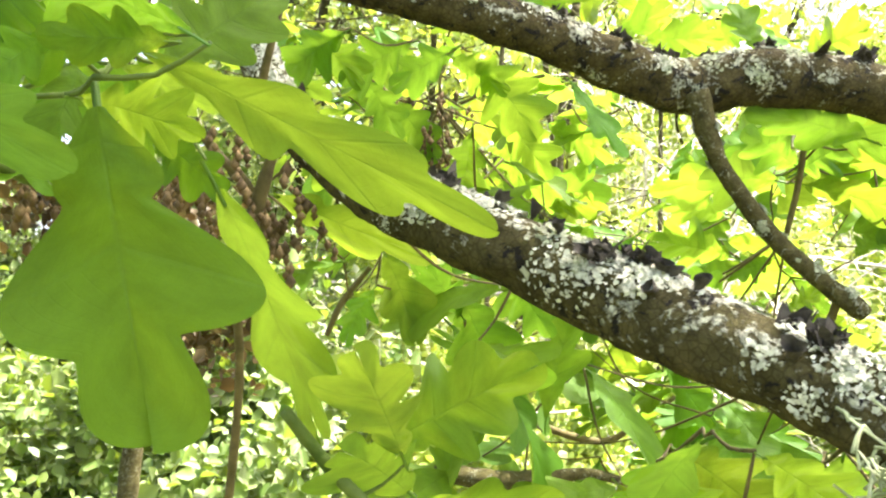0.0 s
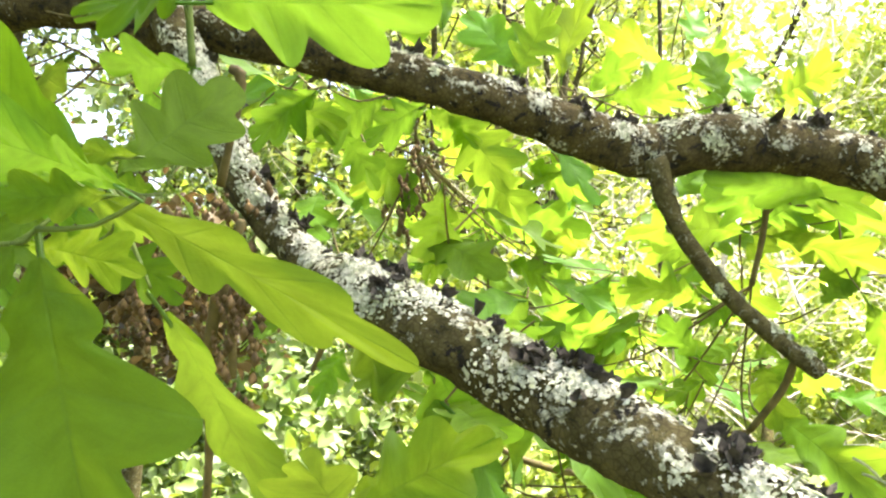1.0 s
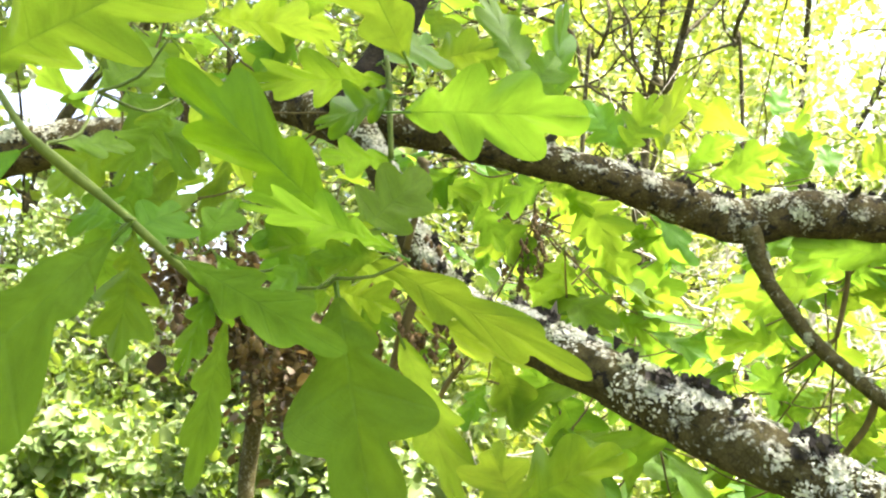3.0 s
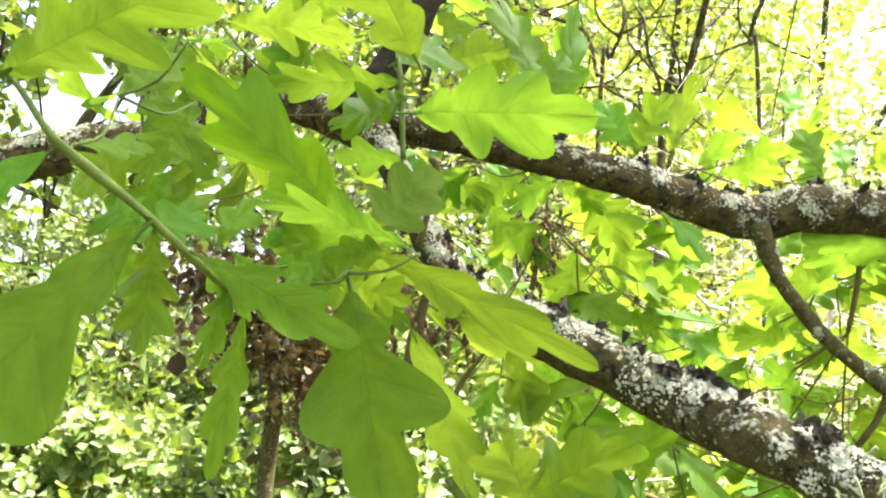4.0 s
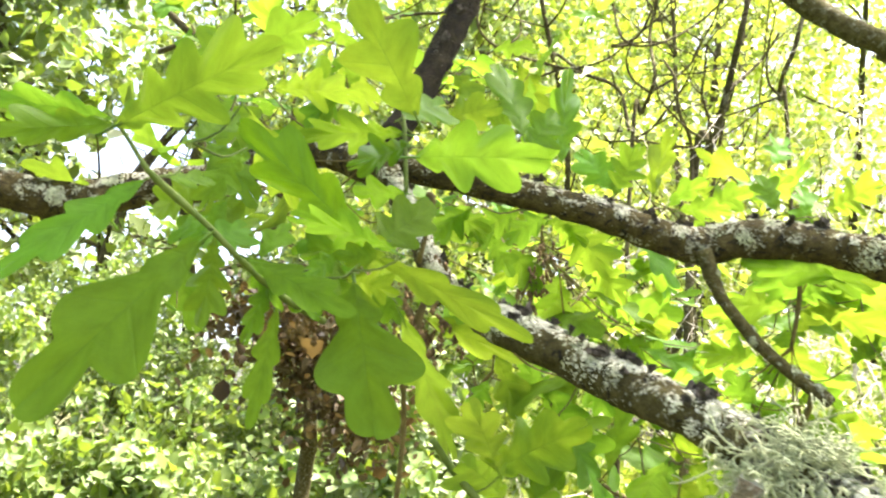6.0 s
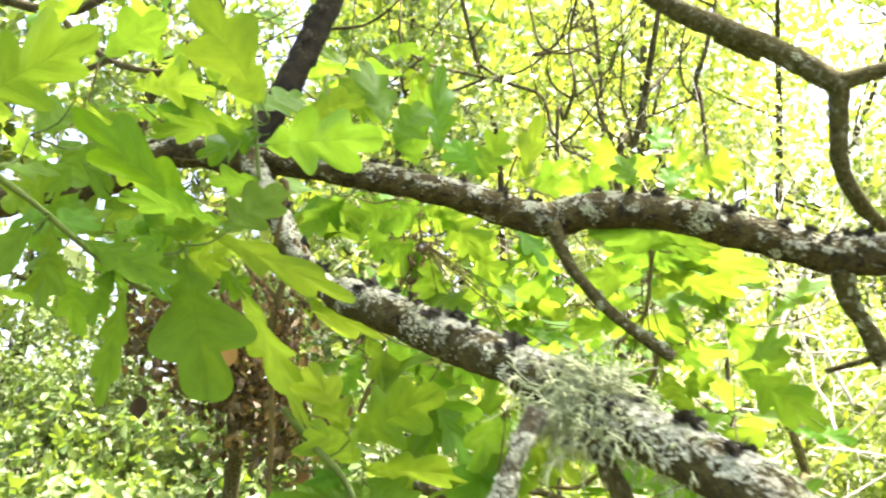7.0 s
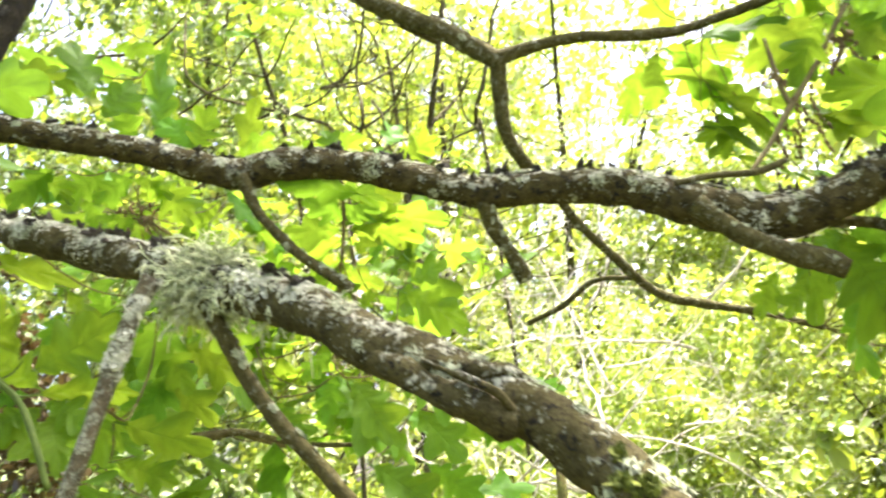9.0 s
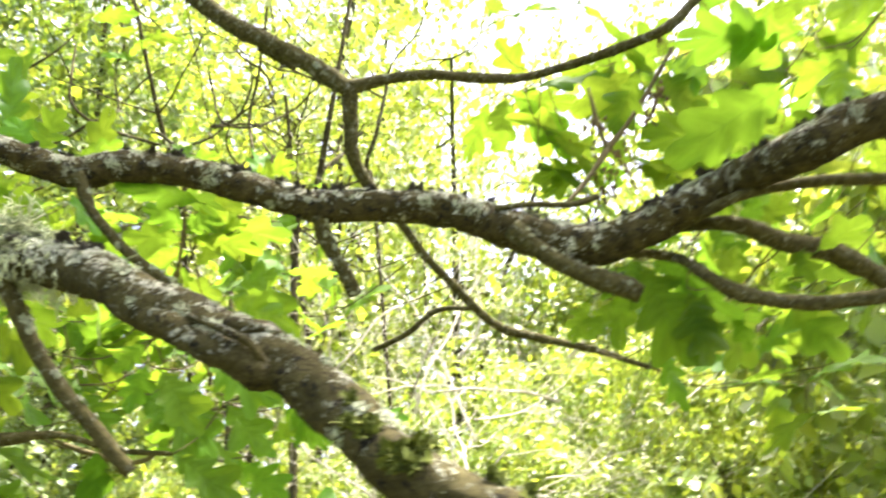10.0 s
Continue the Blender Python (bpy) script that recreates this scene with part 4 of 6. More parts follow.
rows = [(-0.003, 0.491, 1.765, 0.9), (-0.006, 0.492, 1.748, 0.9), (-0.005, 0.503, 1.733, 1.4)]
leaf_twig, leaf_twig_wood = branch("twig", "", rows, SHOOT, 10, 0.12, 160.0, 0.15, 0.004)
rows = [(0.007, 0.503, 1.736, 1.1), (0.031, 0.493, 1.745, 1.2), (0.056, 0.473, 1.747, 1.2)]
leaf_twig2, leaf_twig2_wood = branch("twig", "", rows, SHOOT, 10, 0.12, 160.0, 0.15, 0.004)

# ---- leafy twigs: base, tip, width, facing, form ----


twig = Twig(oak, shoot_leaf[::3], "thin shoot with fresh lobed oak leaves", GREEN_SHOOT)
twig.leaf((-0.09, 0.23, 1.666), (-0.119, 0.227, 1.655), 0.024, (-0.23, 0.88, 0.42), 2)
twig.leaf((-0.077, 0.233, 1.657), (-0.105, 0.241, 1.648), 0.022, (0.05, 0.82, 0.57), 4)
twig.leaf((-0.079, 0.251, 1.668), (-0.1, 0.248, 1.673), 0.017, (-0.04, 0.89, 0.46), 4)
twig.leaf((-0.082, 0.223, 1.648), (-0.064, 0.238, 1.636), 0.020, (-0.32, 0.81, 0.49), 47)
twig.leaf((-0.069, 0.256, 1.734), (0.015, 0.228, 1.725), 0.043, (0.33, 0.85, 0.42), 2)
twig.leaf((-0.067, 0.245, 1.755), (-0.1, 0.206, 1.812), 0.051, (-0.13, 0.85, 0.51), 5)
twig.leaf((-0.077, 0.26, 1.75), (-0.146, 0.276, 1.761), 0.031, (0.26, 0.57, 0.78), 4)
twig.leaf((-0.073, 0.262, 1.743), (-0.107, 0.239, 1.723), 0.028, (-0.67, 0.51, 0.55), 46)
twig.leaf((-0.079, 0.26, 1.761), (-0.061, 0.316, 1.797), 0.038, (0.67, -0.54, 0.51), 0)
twig.leaf((-0.075, 0.267, 1.715), (-0.11, 0.271, 1.715), 0.027, (0.06, 0.57, 0.82), 5)
twig.leaf((-0.083, 0.232, 1.671), (-0.056, 0.261, 1.709), 0.034, (0.42, -0.84, 0.34), 8)
twig.leaf((-0.076, 0.193, 1.665), (-0.134, 0.157, 1.718), 0.033, (-0.17, 0.89, 0.41), 40)
twig.leaf((-0.052, 0.158, 1.655), (-0.099, 0.156, 1.675), 0.022, (0.25, 0.71, 0.66), 4)
twig.leaf((-0.072, 0.174, 1.66), (-0.107, 0.188, 1.662), 0.025, (0.32, 0.71, 0.63), 47)
twig.leaf((-0.07, 0.18, 1.658), (0.012, 0.17, 1.619), 0.018, (0.23, 0.94, 0.24), 8)
twig.leaf((-0.124, 0.161, 1.65), (-0.061, 0.13, 1.622), 0.020, (-0.2, -0.85, 0.5), 8)
twig.leaf((-0.077, 0.166, 1.643), (-0.056, 0.18, 1.642), 0.019, (-0.41, 0.67, 0.62), 4)
twig.leaf((-0.071, 0.162, 1.64), (-0.055, 0.162, 1.571), 0.054, (0.25, -0.97, 0.06), 9)
twig.leaf((-0.054, 0.193, 1.629), (-0.034, 0.26, 1.563), 0.029, (0.23, 0.64, 0.73), 2)
twig.grow(0.6)

twig = Twig(oak, shoot_left[::3], "thin shoot with fresh lobed oak leaves", GREEN_SHOOT)
twig.leaf((-0.057, 0.161, 1.654), (-0.079, 0.151, 1.651), 0.013, (-0.41, 0.81, 0.42), 8)
twig.leaf((-0.078, 0.156, 1.653), (-0.089, 0.147, 1.639), 0.012, (-0.75, 0.64, 0.14), 8)
twig.leaf((-0.15, 0.221, 1.668), (-0.182, 0.232, 1.702), 0.030, (0.14, -0.9, 0.4), 7)
twig.leaf((-0.137, 0.224, 1.661), (-0.103, 0.213, 1.632), 0.022, (0.16, -0.85, 0.5), 0)
twig.leaf((-0.148, 0.232, 1.665), (-0.141, 0.249, 1.695), 0.022, (0.23, -0.88, 0.42), 1)
twig.leaf((-0.09, 0.196, 1.66), (-0.092, 0.183, 1.634), 0.017, (0.34, -0.85, 0.4), 0)
twig.leaf((-0.085, 0.194, 1.672), (-0.107, 0.176, 1.659), 0.017, (-0.71, 0.62, 0.33), 8)
twig.leaf((-0.081, 0.196, 1.659), (-0.053, 0.187, 1.647), 0.011, (0.44, 0.75, 0.5), 8)
twig.leaf((-0.068, 0.205, 1.671), (-0.086, 0.195, 1.671), 0.011, (-0.39, 0.68, 0.62), 1)
twig.leaf((-0.142, 0.147, 1.654), (-0.193, 0.106, 1.573), 0.049, (0.51, -0.85, 0.11), 9)
twig.leaf((-0.161, 0.124, 1.676), (-0.19, 0.077, 1.623), 0.019, (0.61, -0.73, 0.31), 2)
twig.leaf((-0.174, 0.117, 1.699), (-0.098, 0.114, 1.738), 0.041, (-0.26, 0.77, 0.58), 6)
twig.leaf((-0.176, 0.116, 1.702), (-0.214, 0.079, 1.7), 0.022, (-0.58, 0.55, 0.6), 7)
twig.leaf((-0.175, 0.117, 1.7), (-0.205, 0.074, 1.681), 0.019, (-0.84, 0.45, 0.31), 3)
twig.leaf((-0.14, 0.157, 1.659), (-0.144, 0.168, 1.619), 0.023, (-0.15, 0.95, 0.29), 4)
twig.leaf((-0.122, 0.188, 1.646), (-0.136, 0.192, 1.613), 0.016, (-0.69, 0.63, 0.36), 0)
twig.leaf((-0.122, 0.201, 1.634), (-0.13, 0.2, 1.571), 0.016, (-0.56, 0.83, 0.07), 8)
twig.leaf((-0.162, 0.143, 1.684), (-0.16, 0.192, 1.698), 0.013, (0.73, -0.22, 0.64), 2)
twig.leaf((-0.156, 0.21, 1.72), (-0.169, 0.193, 1.684), 0.026, (0.06, -0.92, 0.4), 6)
twig.leaf((-0.149, 0.161, 1.655), (-0.138, 0.19, 1.676), 0.029, (0.51, -0.63, 0.59), 0)
twig.leaf((-0.147, 0.16, 1.662), (-0.176, 0.174, 1.671), 0.024, (-0.25, -0.84, 0.48), 7)
twig.leaf((-0.137, 0.17, 1.728), (-0.132, 0.238, 1.705), 0.028, (-0.09, 0.33, 0.94), 4)
twig.leaf((-0.163, 0.169, 1.712), (-0.15, 0.187, 1.737), 0.025, (0.49, -0.81, 0.32), 3)
twig.leaf((-0.129, 0.175, 1.651), (-0.121, 0.201, 1.635), 0.016, (-0.36, 0.59, 0.72), 7)
twig.grow(0.6)

twig = Twig(oak, bud_shoot[::3], "thin shoot with fresh lobed oak leaves", GREEN_SHOOT)
twig.leaf((-0.016, 0.293, 1.556), (0.037, 0.305, 1.587), 0.044, (-0.29, 0.94, 0.14), 2)
twig.leaf((-0.01, 0.252, 1.559), (-0.023, 0.21, 1.596), 0.031, (-0.31, 0.69, 0.66), 0)
twig.leaf((-0.008, 0.276, 1.543), (-0.03, 0.238, 1.566), 0.038, (-0.5, 0.62, 0.6), 0)
twig.leaf((-0.007, 0.278, 1.538), (0.06, 0.285, 1.539), 0.028, (-0.09, 0.85, 0.52), 3)
twig.leaf((-0.01, 0.268, 1.537), (-0.029, 0.246, 1.533), 0.016, (0.65, -0.65, 0.41), 7)
twig.leaf((-0.004, 0.279, 1.533), (0.027, 0.266, 1.519), 0.028, (-0.12, -0.83, 0.55), 4)
twig.leaf((-0.008, 0.28, 1.53), (-0.024, 0.263, 1.508), 0.024, (0.35, -0.84, 0.4), 2)
twig.leaf((-0.001, 0.281, 1.526), (0.016, 0.249, 1.498), 0.034, (0.16, -0.59, 0.79), 4)
twig.leaf((-0.011, 0.28, 1.527), (-0.036, 0.239, 1.516), 0.032, (0.66, -0.54, 0.52), 4)
twig.leaf((-0.017, 0.289, 1.53), (-0.066, 0.257, 1.513), 0.029, (0.27, -0.74, 0.62), 7)
twig.leaf((0.007, 0.294, 1.519), (0.051, 0.282, 1.504), 0.029, (-0.09, -0.87, 0.48), 7)
twig.grow()

twig = Twig(oak, twig1[::3], "thin shoot with fresh lobed oak leaves", SHOOT)
twig.leaf((0.075, 0.231, 1.57), (0.059, 0.258, 1.544), 0.029, (-0.25, 0.58, 0.78), 1)
twig.leaf((0.083, 0.21, 1.569), (0.107, 0.213, 1.555), 0.021, (0.16, 0.88, 0.46), 0)
twig.leaf((0.07, 0.255, 1.557), (0.089, 0.261, 1.528), 0.026, (0.04, 0.97, 0.25), 2)
twig.leaf((0.076, 0.276, 1.552), (0.048, 0.286, 1.515), 0.036, (-0.19, 0.9, 0.39), 4)
twig.leaf((0.068, 0.204, 1.515), (0.037, 0.217, 1.494), 0.030, (-0.12, 0.76, 0.63), 4)
twig.leaf((0.062, 0.208, 1.508), (0.106, 0.227, 1.49), 0.034, (-0.22, 0.88, 0.42), 5)
twig.leaf((0.057, 0.215, 1.489), (0.082, 0.235, 1.479), 0.026, (-0.39, 0.75, 0.54), 4)
twig.leaf((0.078, 0.249, 1.568), (0.062, 0.285, 1.533), 0.039, (-0.35, 0.57, 0.74), 0)
twig.leaf((0.081, 0.273, 1.56), (0.12, 0.274, 1.535), 0.035, (0.21, 0.91, 0.37), 7)
twig.leaf((0.067, 0.302, 1.543), (0.093, 0.308, 1.512), 0.031, (0.07, 0.97, 0.23), 5)
twig.grow()

twig = Twig(oak, brown_twig[::3], "thin shoot with fresh lobed oak leaves", SHOOT)
twig.leaf((-0.074, 0.347, 1.651), (-0.005, 0.34, 1.623), 0.030, (0.3, 0.77, 0.56), 5)
twig.leaf((-0.06, 0.343, 1.673), (-0.045, 0.35, 1.652), 0.020, (0.05, 0.94, 0.34), 2)
twig.leaf((0.01, 0.386, 1.611), (0.04, 0.404, 1.552), 0.053, (0.11, 0.94, 0.33), 0)
twig.leaf((0.01, 0.388, 1.603), (-0.01, 0.38, 1.629), 0.025, (0.07, 0.93, 0.36), 0)
twig.leaf((0.031, 0.395, 1.624), (0.055, 0.405, 1.598), 0.028, (0.09, 0.91, 0.4), 4)
twig.leaf((-0.032, 0.381, 1.613), (-0.047, 0.385, 1.589), 0.022, (-0.45, 0.8, 0.41), 7)
twig.leaf((-0.027, 0.378, 1.63), (-0.008, 0.389, 1.591), 0.034, (0.23, 0.9, 0.38), 1)
twig.leaf((0.013, 0.392, 1.59), (0.022, 0.383, 1.544), 0.037, (0.45, -0.86, 0.24), 3)
twig.grow()

twig = Twig(oak, leaf_twig[::3], "thin shoot with fresh lobed oak leaves", SHOOT)
twig.leaf((0.002, 0.454, 1.755), (-0.035, 0.455, 1.732), 0.033, (-0.32, 0.76, 0.57), 0)
twig.leaf((0.001, 0.455, 1.75), (0.035, 0.462, 1.734), 0.029, (0.15, 0.73, 0.67), 6)
twig.leaf((-0.023, 0.451, 1.756), (-0.064, 0.452, 1.734), 0.036, (-0.3, 0.75, 0.59), 6)
twig.leaf((-0.058, 0.427, 1.752), (-0.098, 0.429, 1.725), 0.037, (-0.39, 0.66, 0.64), 7)
twig.leaf((-0.077, 0.425, 1.752), (-0.049, 0.453, 1.733), 0.032, (0.04, 0.53, 0.85), 6)
twig.leaf((-0.049, 0.473, 1.739), (-0.026, 0.483, 1.708), 0.030, (0.12, 0.91, 0.39), 7)
twig.leaf((0.016, 0.456, 1.75), (0.053, 0.47, 1.709), 0.043, (0.11, 0.91, 0.41), 6)
twig.leaf((-0.033, 0.497, 1.733), (-0.004, 0.508, 1.701), 0.034, (0.12, 0.9, 0.42), 3)
twig.leaf((0.034, 0.505, 1.73), (0.069, 0.516, 1.698), 0.037, (0.27, 0.78, 0.57), 4)
twig.leaf((0, 0.547, 1.71), (0.02, 0.558, 1.676), 0.030, (0.16, 0.91, 0.38), 7)
twig.leaf((-0.015, 0.54, 1.732), (-0.054, 0.54, 1.717), 0.032, (-0.26, 0.68, 0.68), 1)
twig.leaf((0.065, 0.524, 1.75), (0.026, 0.527, 1.72), 0.038, (-0.31, 0.81, 0.49), 4)
twig.leaf((0.054, 0.637, 1.707), (0.129, 0.625, 1.703), 0.055, (0.16, 0.84, 0.52), 0)
twig.leaf((0.036, 0.585, 1.74), (0.062, 0.599, 1.693), 0.042, (0.36, 0.82, 0.45), 6)
twig.leaf((-0.02, 0.598, 1.704), (0.03, 0.611, 1.673), 0.038, (0.24, 0.69, 0.68), 4)
twig.leaf((0.065, 0.625, 1.674), (0.117, 0.614, 1.657), 0.041, (0.33, 0.77, 0.55), 7)
twig.leaf((-0.052, 0.51, 1.765), (-0.08, 0.511, 1.757), 0.023, (-0.17, 0.78, 0.6), 4)
twig.leaf((-0.049, 0.51, 1.769), (-0.037, 0.528, 1.791), 0.024, (0.29, -0.81, 0.51), 2)
twig.leaf((-0.032, 0.53, 1.773), (-0.053, 0.532, 1.746), 0.026, (-0.53, 0.72, 0.46), 2)
twig.leaf((-0.034, 0.554, 1.725), (-0.053, 0.556, 1.704), 0.021, (-0.36, 0.85, 0.39), 7)
twig.leaf((0.007, 0.553, 1.746), (0.068, 0.535, 1.726), 0.040, (0.4, 0.69, 0.6), 7)
twig.grow()

twig = Twig(oak, stub1_twig[::3], "thin shoot with fresh lobed oak leaves", SHOOT)
twig.leaf((0.163, 0.465, 1.612), (0.139, 0.457, 1.634), 0.025, (0.03, 0.93, 0.38), 5)
twig.leaf((0.164, 0.485, 1.615), (0.182, 0.491, 1.595), 0.021, (0.19, 0.86, 0.47), 2)
twig.leaf((0.189, 0.446, 1.613), (0.209, 0.445, 1.626), 0.017, (-0.18, 0.92, 0.34), 6)
twig.leaf((0.194, 0.448, 1.609), (0.205, 0.458, 1.573), 0.030, (0.38, 0.85, 0.35), 0)
twig.leaf((0.173, 0.49, 1.596), (0.148, 0.49, 1.587), 0.020, (-0.15, 0.92, 0.37), 1)
twig.leaf((0.205, 0.456, 1.581), (0.266, 0.433, 1.534), 0.044, (-0.04, -0.92, 0.4), 3)
twig.leaf((0.178, 0.499, 1.646), (0.129, 0.511, 1.661), 0.040, (0.35, 0.8, 0.5), 4)
twig.leaf((0.173, 0.496, 1.656), (0.22, 0.483, 1.646), 0.037, (0.33, 0.61, 0.72), 1)
twig.leaf((0.216, 0.495, 1.594), (0.241, 0.494, 1.612), 0.024, (-0.15, 0.94, 0.3), 1)
twig.leaf((0.142, 0.522, 1.621), (0.11, 0.523, 1.602), 0.028, (-0.19, 0.9, 0.38), 0)
twig.leaf((0.143, 0.535, 1.571), (0.093, 0.527, 1.578), 0.033, (-0.07, 0.91, 0.41), 5)
twig.leaf((0.17, 0.498, 1.563), (0.209, 0.415, 1.495), 0.055, (-0.07, -0.65, 0.76), 6)
twig.leaf((0.143, 0.513, 1.575), (0.174, 0.504, 1.539), 0.036, (0.1, -0.94, 0.32), 1)
twig.grow()

twig = Twig(oak, stub_twig[::3], "thin shoot with fresh lobed oak leaves", SHOOT)
twig.leaf((0.185, 0.429, 1.685), (0.219, 0.427, 1.708), 0.031, (-0.14, 0.95, 0.28), 6)
twig.leaf((0.186, 0.428, 1.689), (0.151, 0.419, 1.708), 0.031, (0.04, 0.89, 0.46), 7)
twig.leaf((0.19, 0.43, 1.68), (0.253, 0.42, 1.664), 0.031, (0.27, 0.71, 0.65), 0)
twig.leaf((0.181, 0.439, 1.683), (0.131, 0.433, 1.685), 0.039, (-0.08, 0.83, 0.55), 1)
twig.leaf((0.191, 0.424, 1.707), (0.238, 0.409, 1.704), 0.037, (0.28, 0.77, 0.57), 1)
twig.leaf((0.231, 0.433, 1.687), (0.242, 0.443, 1.651), 0.030, (0.3, 0.89, 0.34), 3)
twig.leaf((0.236, 0.413, 1.644), (0.28, 0.429, 1.586), 0.040, (0.18, 0.9, 0.39), 5)
twig.leaf((0.211, 0.45, 1.693), (0.277, 0.456, 1.699), 0.043, (-0.13, 0.6, 0.79), 1)
twig.leaf((0.198, 0.378, 1.693), (0.134, 0.365, 1.704), 0.031, (0.02, 0.59, 0.81), 2)
twig.leaf((0.166, 0.401, 1.708), (0.225, 0.374, 1.691), 0.027, (0.43, 0.52, 0.74), 4)
twig.grow()

twig = Twig(oak, upper_branch[::6], "thin shoot with fresh lobed oak leaves", SHOOT)
twig.leaf((-0.016, 0.421, 1.795), (0.008, 0.433, 1.842), 0.041, (0.28, -0.96, 0.09), 7)
twig.leaf((-0.016, 0.38, 1.795), (-0.044, 0.419, 1.876), 0.036, (0.28, -0.82, 0.5), 2)
twig.leaf((0.008, 0.521, 1.823), (0.009, 0.516, 1.911), 0.036, (-0.48, 0.88, 0.05), 2)
twig.leaf((-0.005, 0.465, 1.792), (-0.012, 0.453, 1.837), 0.036, (0.02, 0.97, 0.26), 2)
twig.leaf((0.053, 0.455, 1.773), (0.073, 0.447, 1.813), 0.035, (-0.29, 0.9, 0.32), 6)
twig.leaf((0.053, 0.454, 1.777), (0.023, 0.462, 1.815), 0.037, (0.05, -0.97, 0.24), 2)
twig.leaf((0.097, 0.461, 1.766), (0.123, 0.458, 1.789), 0.027, (-0.33, 0.81, 0.48), 1)
twig.leaf((0.099, 0.404, 1.746), (0.135, 0.388, 1.745), 0.024, (0.34, 0.69, 0.64), 3)
twig.leaf((0.181, 0.47, 1.767), (0.17, 0.481, 1.802), 0.029, (0.03, -0.95, 0.31), 0)
twig.leaf((0.089, 0.526, 1.794), (0.099, 0.513, 1.853), 0.038, (-0.54, 0.8, 0.27), 1)
twig.leaf((0.243, 0.554, 1.791), (0.289, 0.553, 1.816), 0.040, (-0.16, 0.93, 0.34), 6)
twig.leaf((0.226, 0.553, 1.787), (0.225, 0.565, 1.821), 0.028, (-0.01, -0.94, 0.34), 1)
twig.leaf((0.138, 0.542, 1.793), (0.134, 0.536, 1.815), 0.017, (0.37, 0.88, 0.3), 4)
twig.grow()

twig = Twig(oak, b3_right[::3], "thin shoot with fresh lobed oak leaves", SHOOT)
twig.leaf((0.48, 0.431, 1.831), (0.458, 0.468, 1.781), 0.033, (-0.01, 0.8, 0.59), 0)
twig.leaf((0.513, 0.442, 1.844), (0.582, 0.467, 1.796), 0.052, (0.37, 0.5, 0.78), 1)
twig.leaf((0.515, 0.459, 1.858), (0.592, 0.45, 1.842), 0.034, (0.23, 0.43, 0.87), 6)
twig.leaf((0.516, 0.478, 1.863), (0.512, 0.515, 1.817), 0.045, (0.18, 0.77, 0.61), 2)
twig.leaf((0.562, 0.503, 1.891), (0.582, 0.542, 1.827), 0.059, (0.5, 0.66, 0.56), 0)
twig.leaf((0.577, 0.436, 1.763), (0.521, 0.449, 1.755), 0.035, (0.07, 0.74, 0.67), 6)
twig.leaf((0.57, 0.441, 1.754), (0.53, 0.453, 1.738), 0.029, (0.02, 0.81, 0.59), 1)
twig.leaf((0.551, 0.501, 1.905), (0.518, 0.491, 1.951), 0.044, (0.52, 0.68, 0.51), 5)
twig.leaf((0.591, 0.401, 1.862), (0.554, 0.43, 1.857), 0.036, (0.34, 0.53, 0.78), 7)
twig.leaf((0.598, 0.383, 1.849), (0.566, 0.406, 1.796), 0.044, (-0.15, 0.87, 0.47), 7)
twig.leaf((0.612, 0.351, 1.807), (0.582, 0.371, 1.763), 0.033, (-0.26, 0.81, 0.53), 5)
twig.leaf((0.592, 0.368, 1.832), (0.6, 0.377, 1.801), 0.025, (0.76, 0.55, 0.35), 5)
twig.leaf((0.612, 0.475, 1.789), (0.639, 0.479, 1.763), 0.029, (0.55, 0.54, 0.64), 0)
twig.grow()

twig = Twig(oak, flower_stem[::3], "thin shoot with fresh lobed oak leaves", SHOOT)
twig.leaf((0.635, 0.194, 1.715), (0.567, 0.267, 1.683), 0.059, (0.46, 0.68, 0.57), 2)
twig.leaf((0.634, 0.163, 1.74), (0.57, 0.213, 1.769), 0.052, (0.65, 0.48, 0.59), 4)
twig.leaf((0.631, 0.19, 1.728), (0.593, 0.187, 1.763), 0.039, (0.59, 0.46, 0.67), 2)
twig.leaf((0.63, 0.133, 1.705), (0.634, 0.146, 1.668), 0.030, (0.35, 0.88, 0.33), 4)
twig.leaf((0.618, 0.072, 1.7), (0.578, 0.084, 1.697), 0.031, (0.16, 0.73, 0.66), 3)
twig.leaf((0.574, 0.294, 1.785), (0.558, 0.333, 1.749), 0.042, (0.32, 0.7, 0.63), 4)
twig.leaf((0.578, 0.311, 1.795), (0.531, 0.352, 1.776), 0.050, (0.35, 0.69, 0.63), 1)
twig.leaf((0.605, 0.314, 1.794), (0.621, 0.283, 1.75), 0.043, (-0.8, -0.59, 0.12), 3)
twig.leaf((0.611, 0.309, 1.807), (0.637, 0.274, 1.77), 0.043, (0.89, 0.33, 0.3), 4)
twig.leaf((0.654, 0.25, 1.702), (0.601, 0.33, 1.748), 0.063, (0.82, 0.24, 0.52), 4)
twig.leaf((0.654, 0.26, 1.673), (0.598, 0.34, 1.721), 0.036, (0.69, 0.05, 0.72), 2)
twig.leaf((0.608, 0.365, 1.769), (0.668, 0.358, 1.756), 0.047, (0.22, 0.72, 0.66), 3)
twig.leaf((0.616, 0.393, 1.744), (0.661, 0.392, 1.722), 0.038, (0.36, 0.56, 0.74), 5)
twig.leaf((0.706, 0.403, 1.793), (0.753, 0.386, 1.818), 0.042, (0.03, 0.85, 0.52), 7)
twig.leaf((0.659, 0.152, 1.753), (0.656, 0.104, 1.736), 0.039, (0.82, -0.23, 0.52), 6)
twig.leaf((0.644, 0.243, 1.813), (0.701, 0.235, 1.794), 0.046, (0.33, 0.45, 0.83), 2)
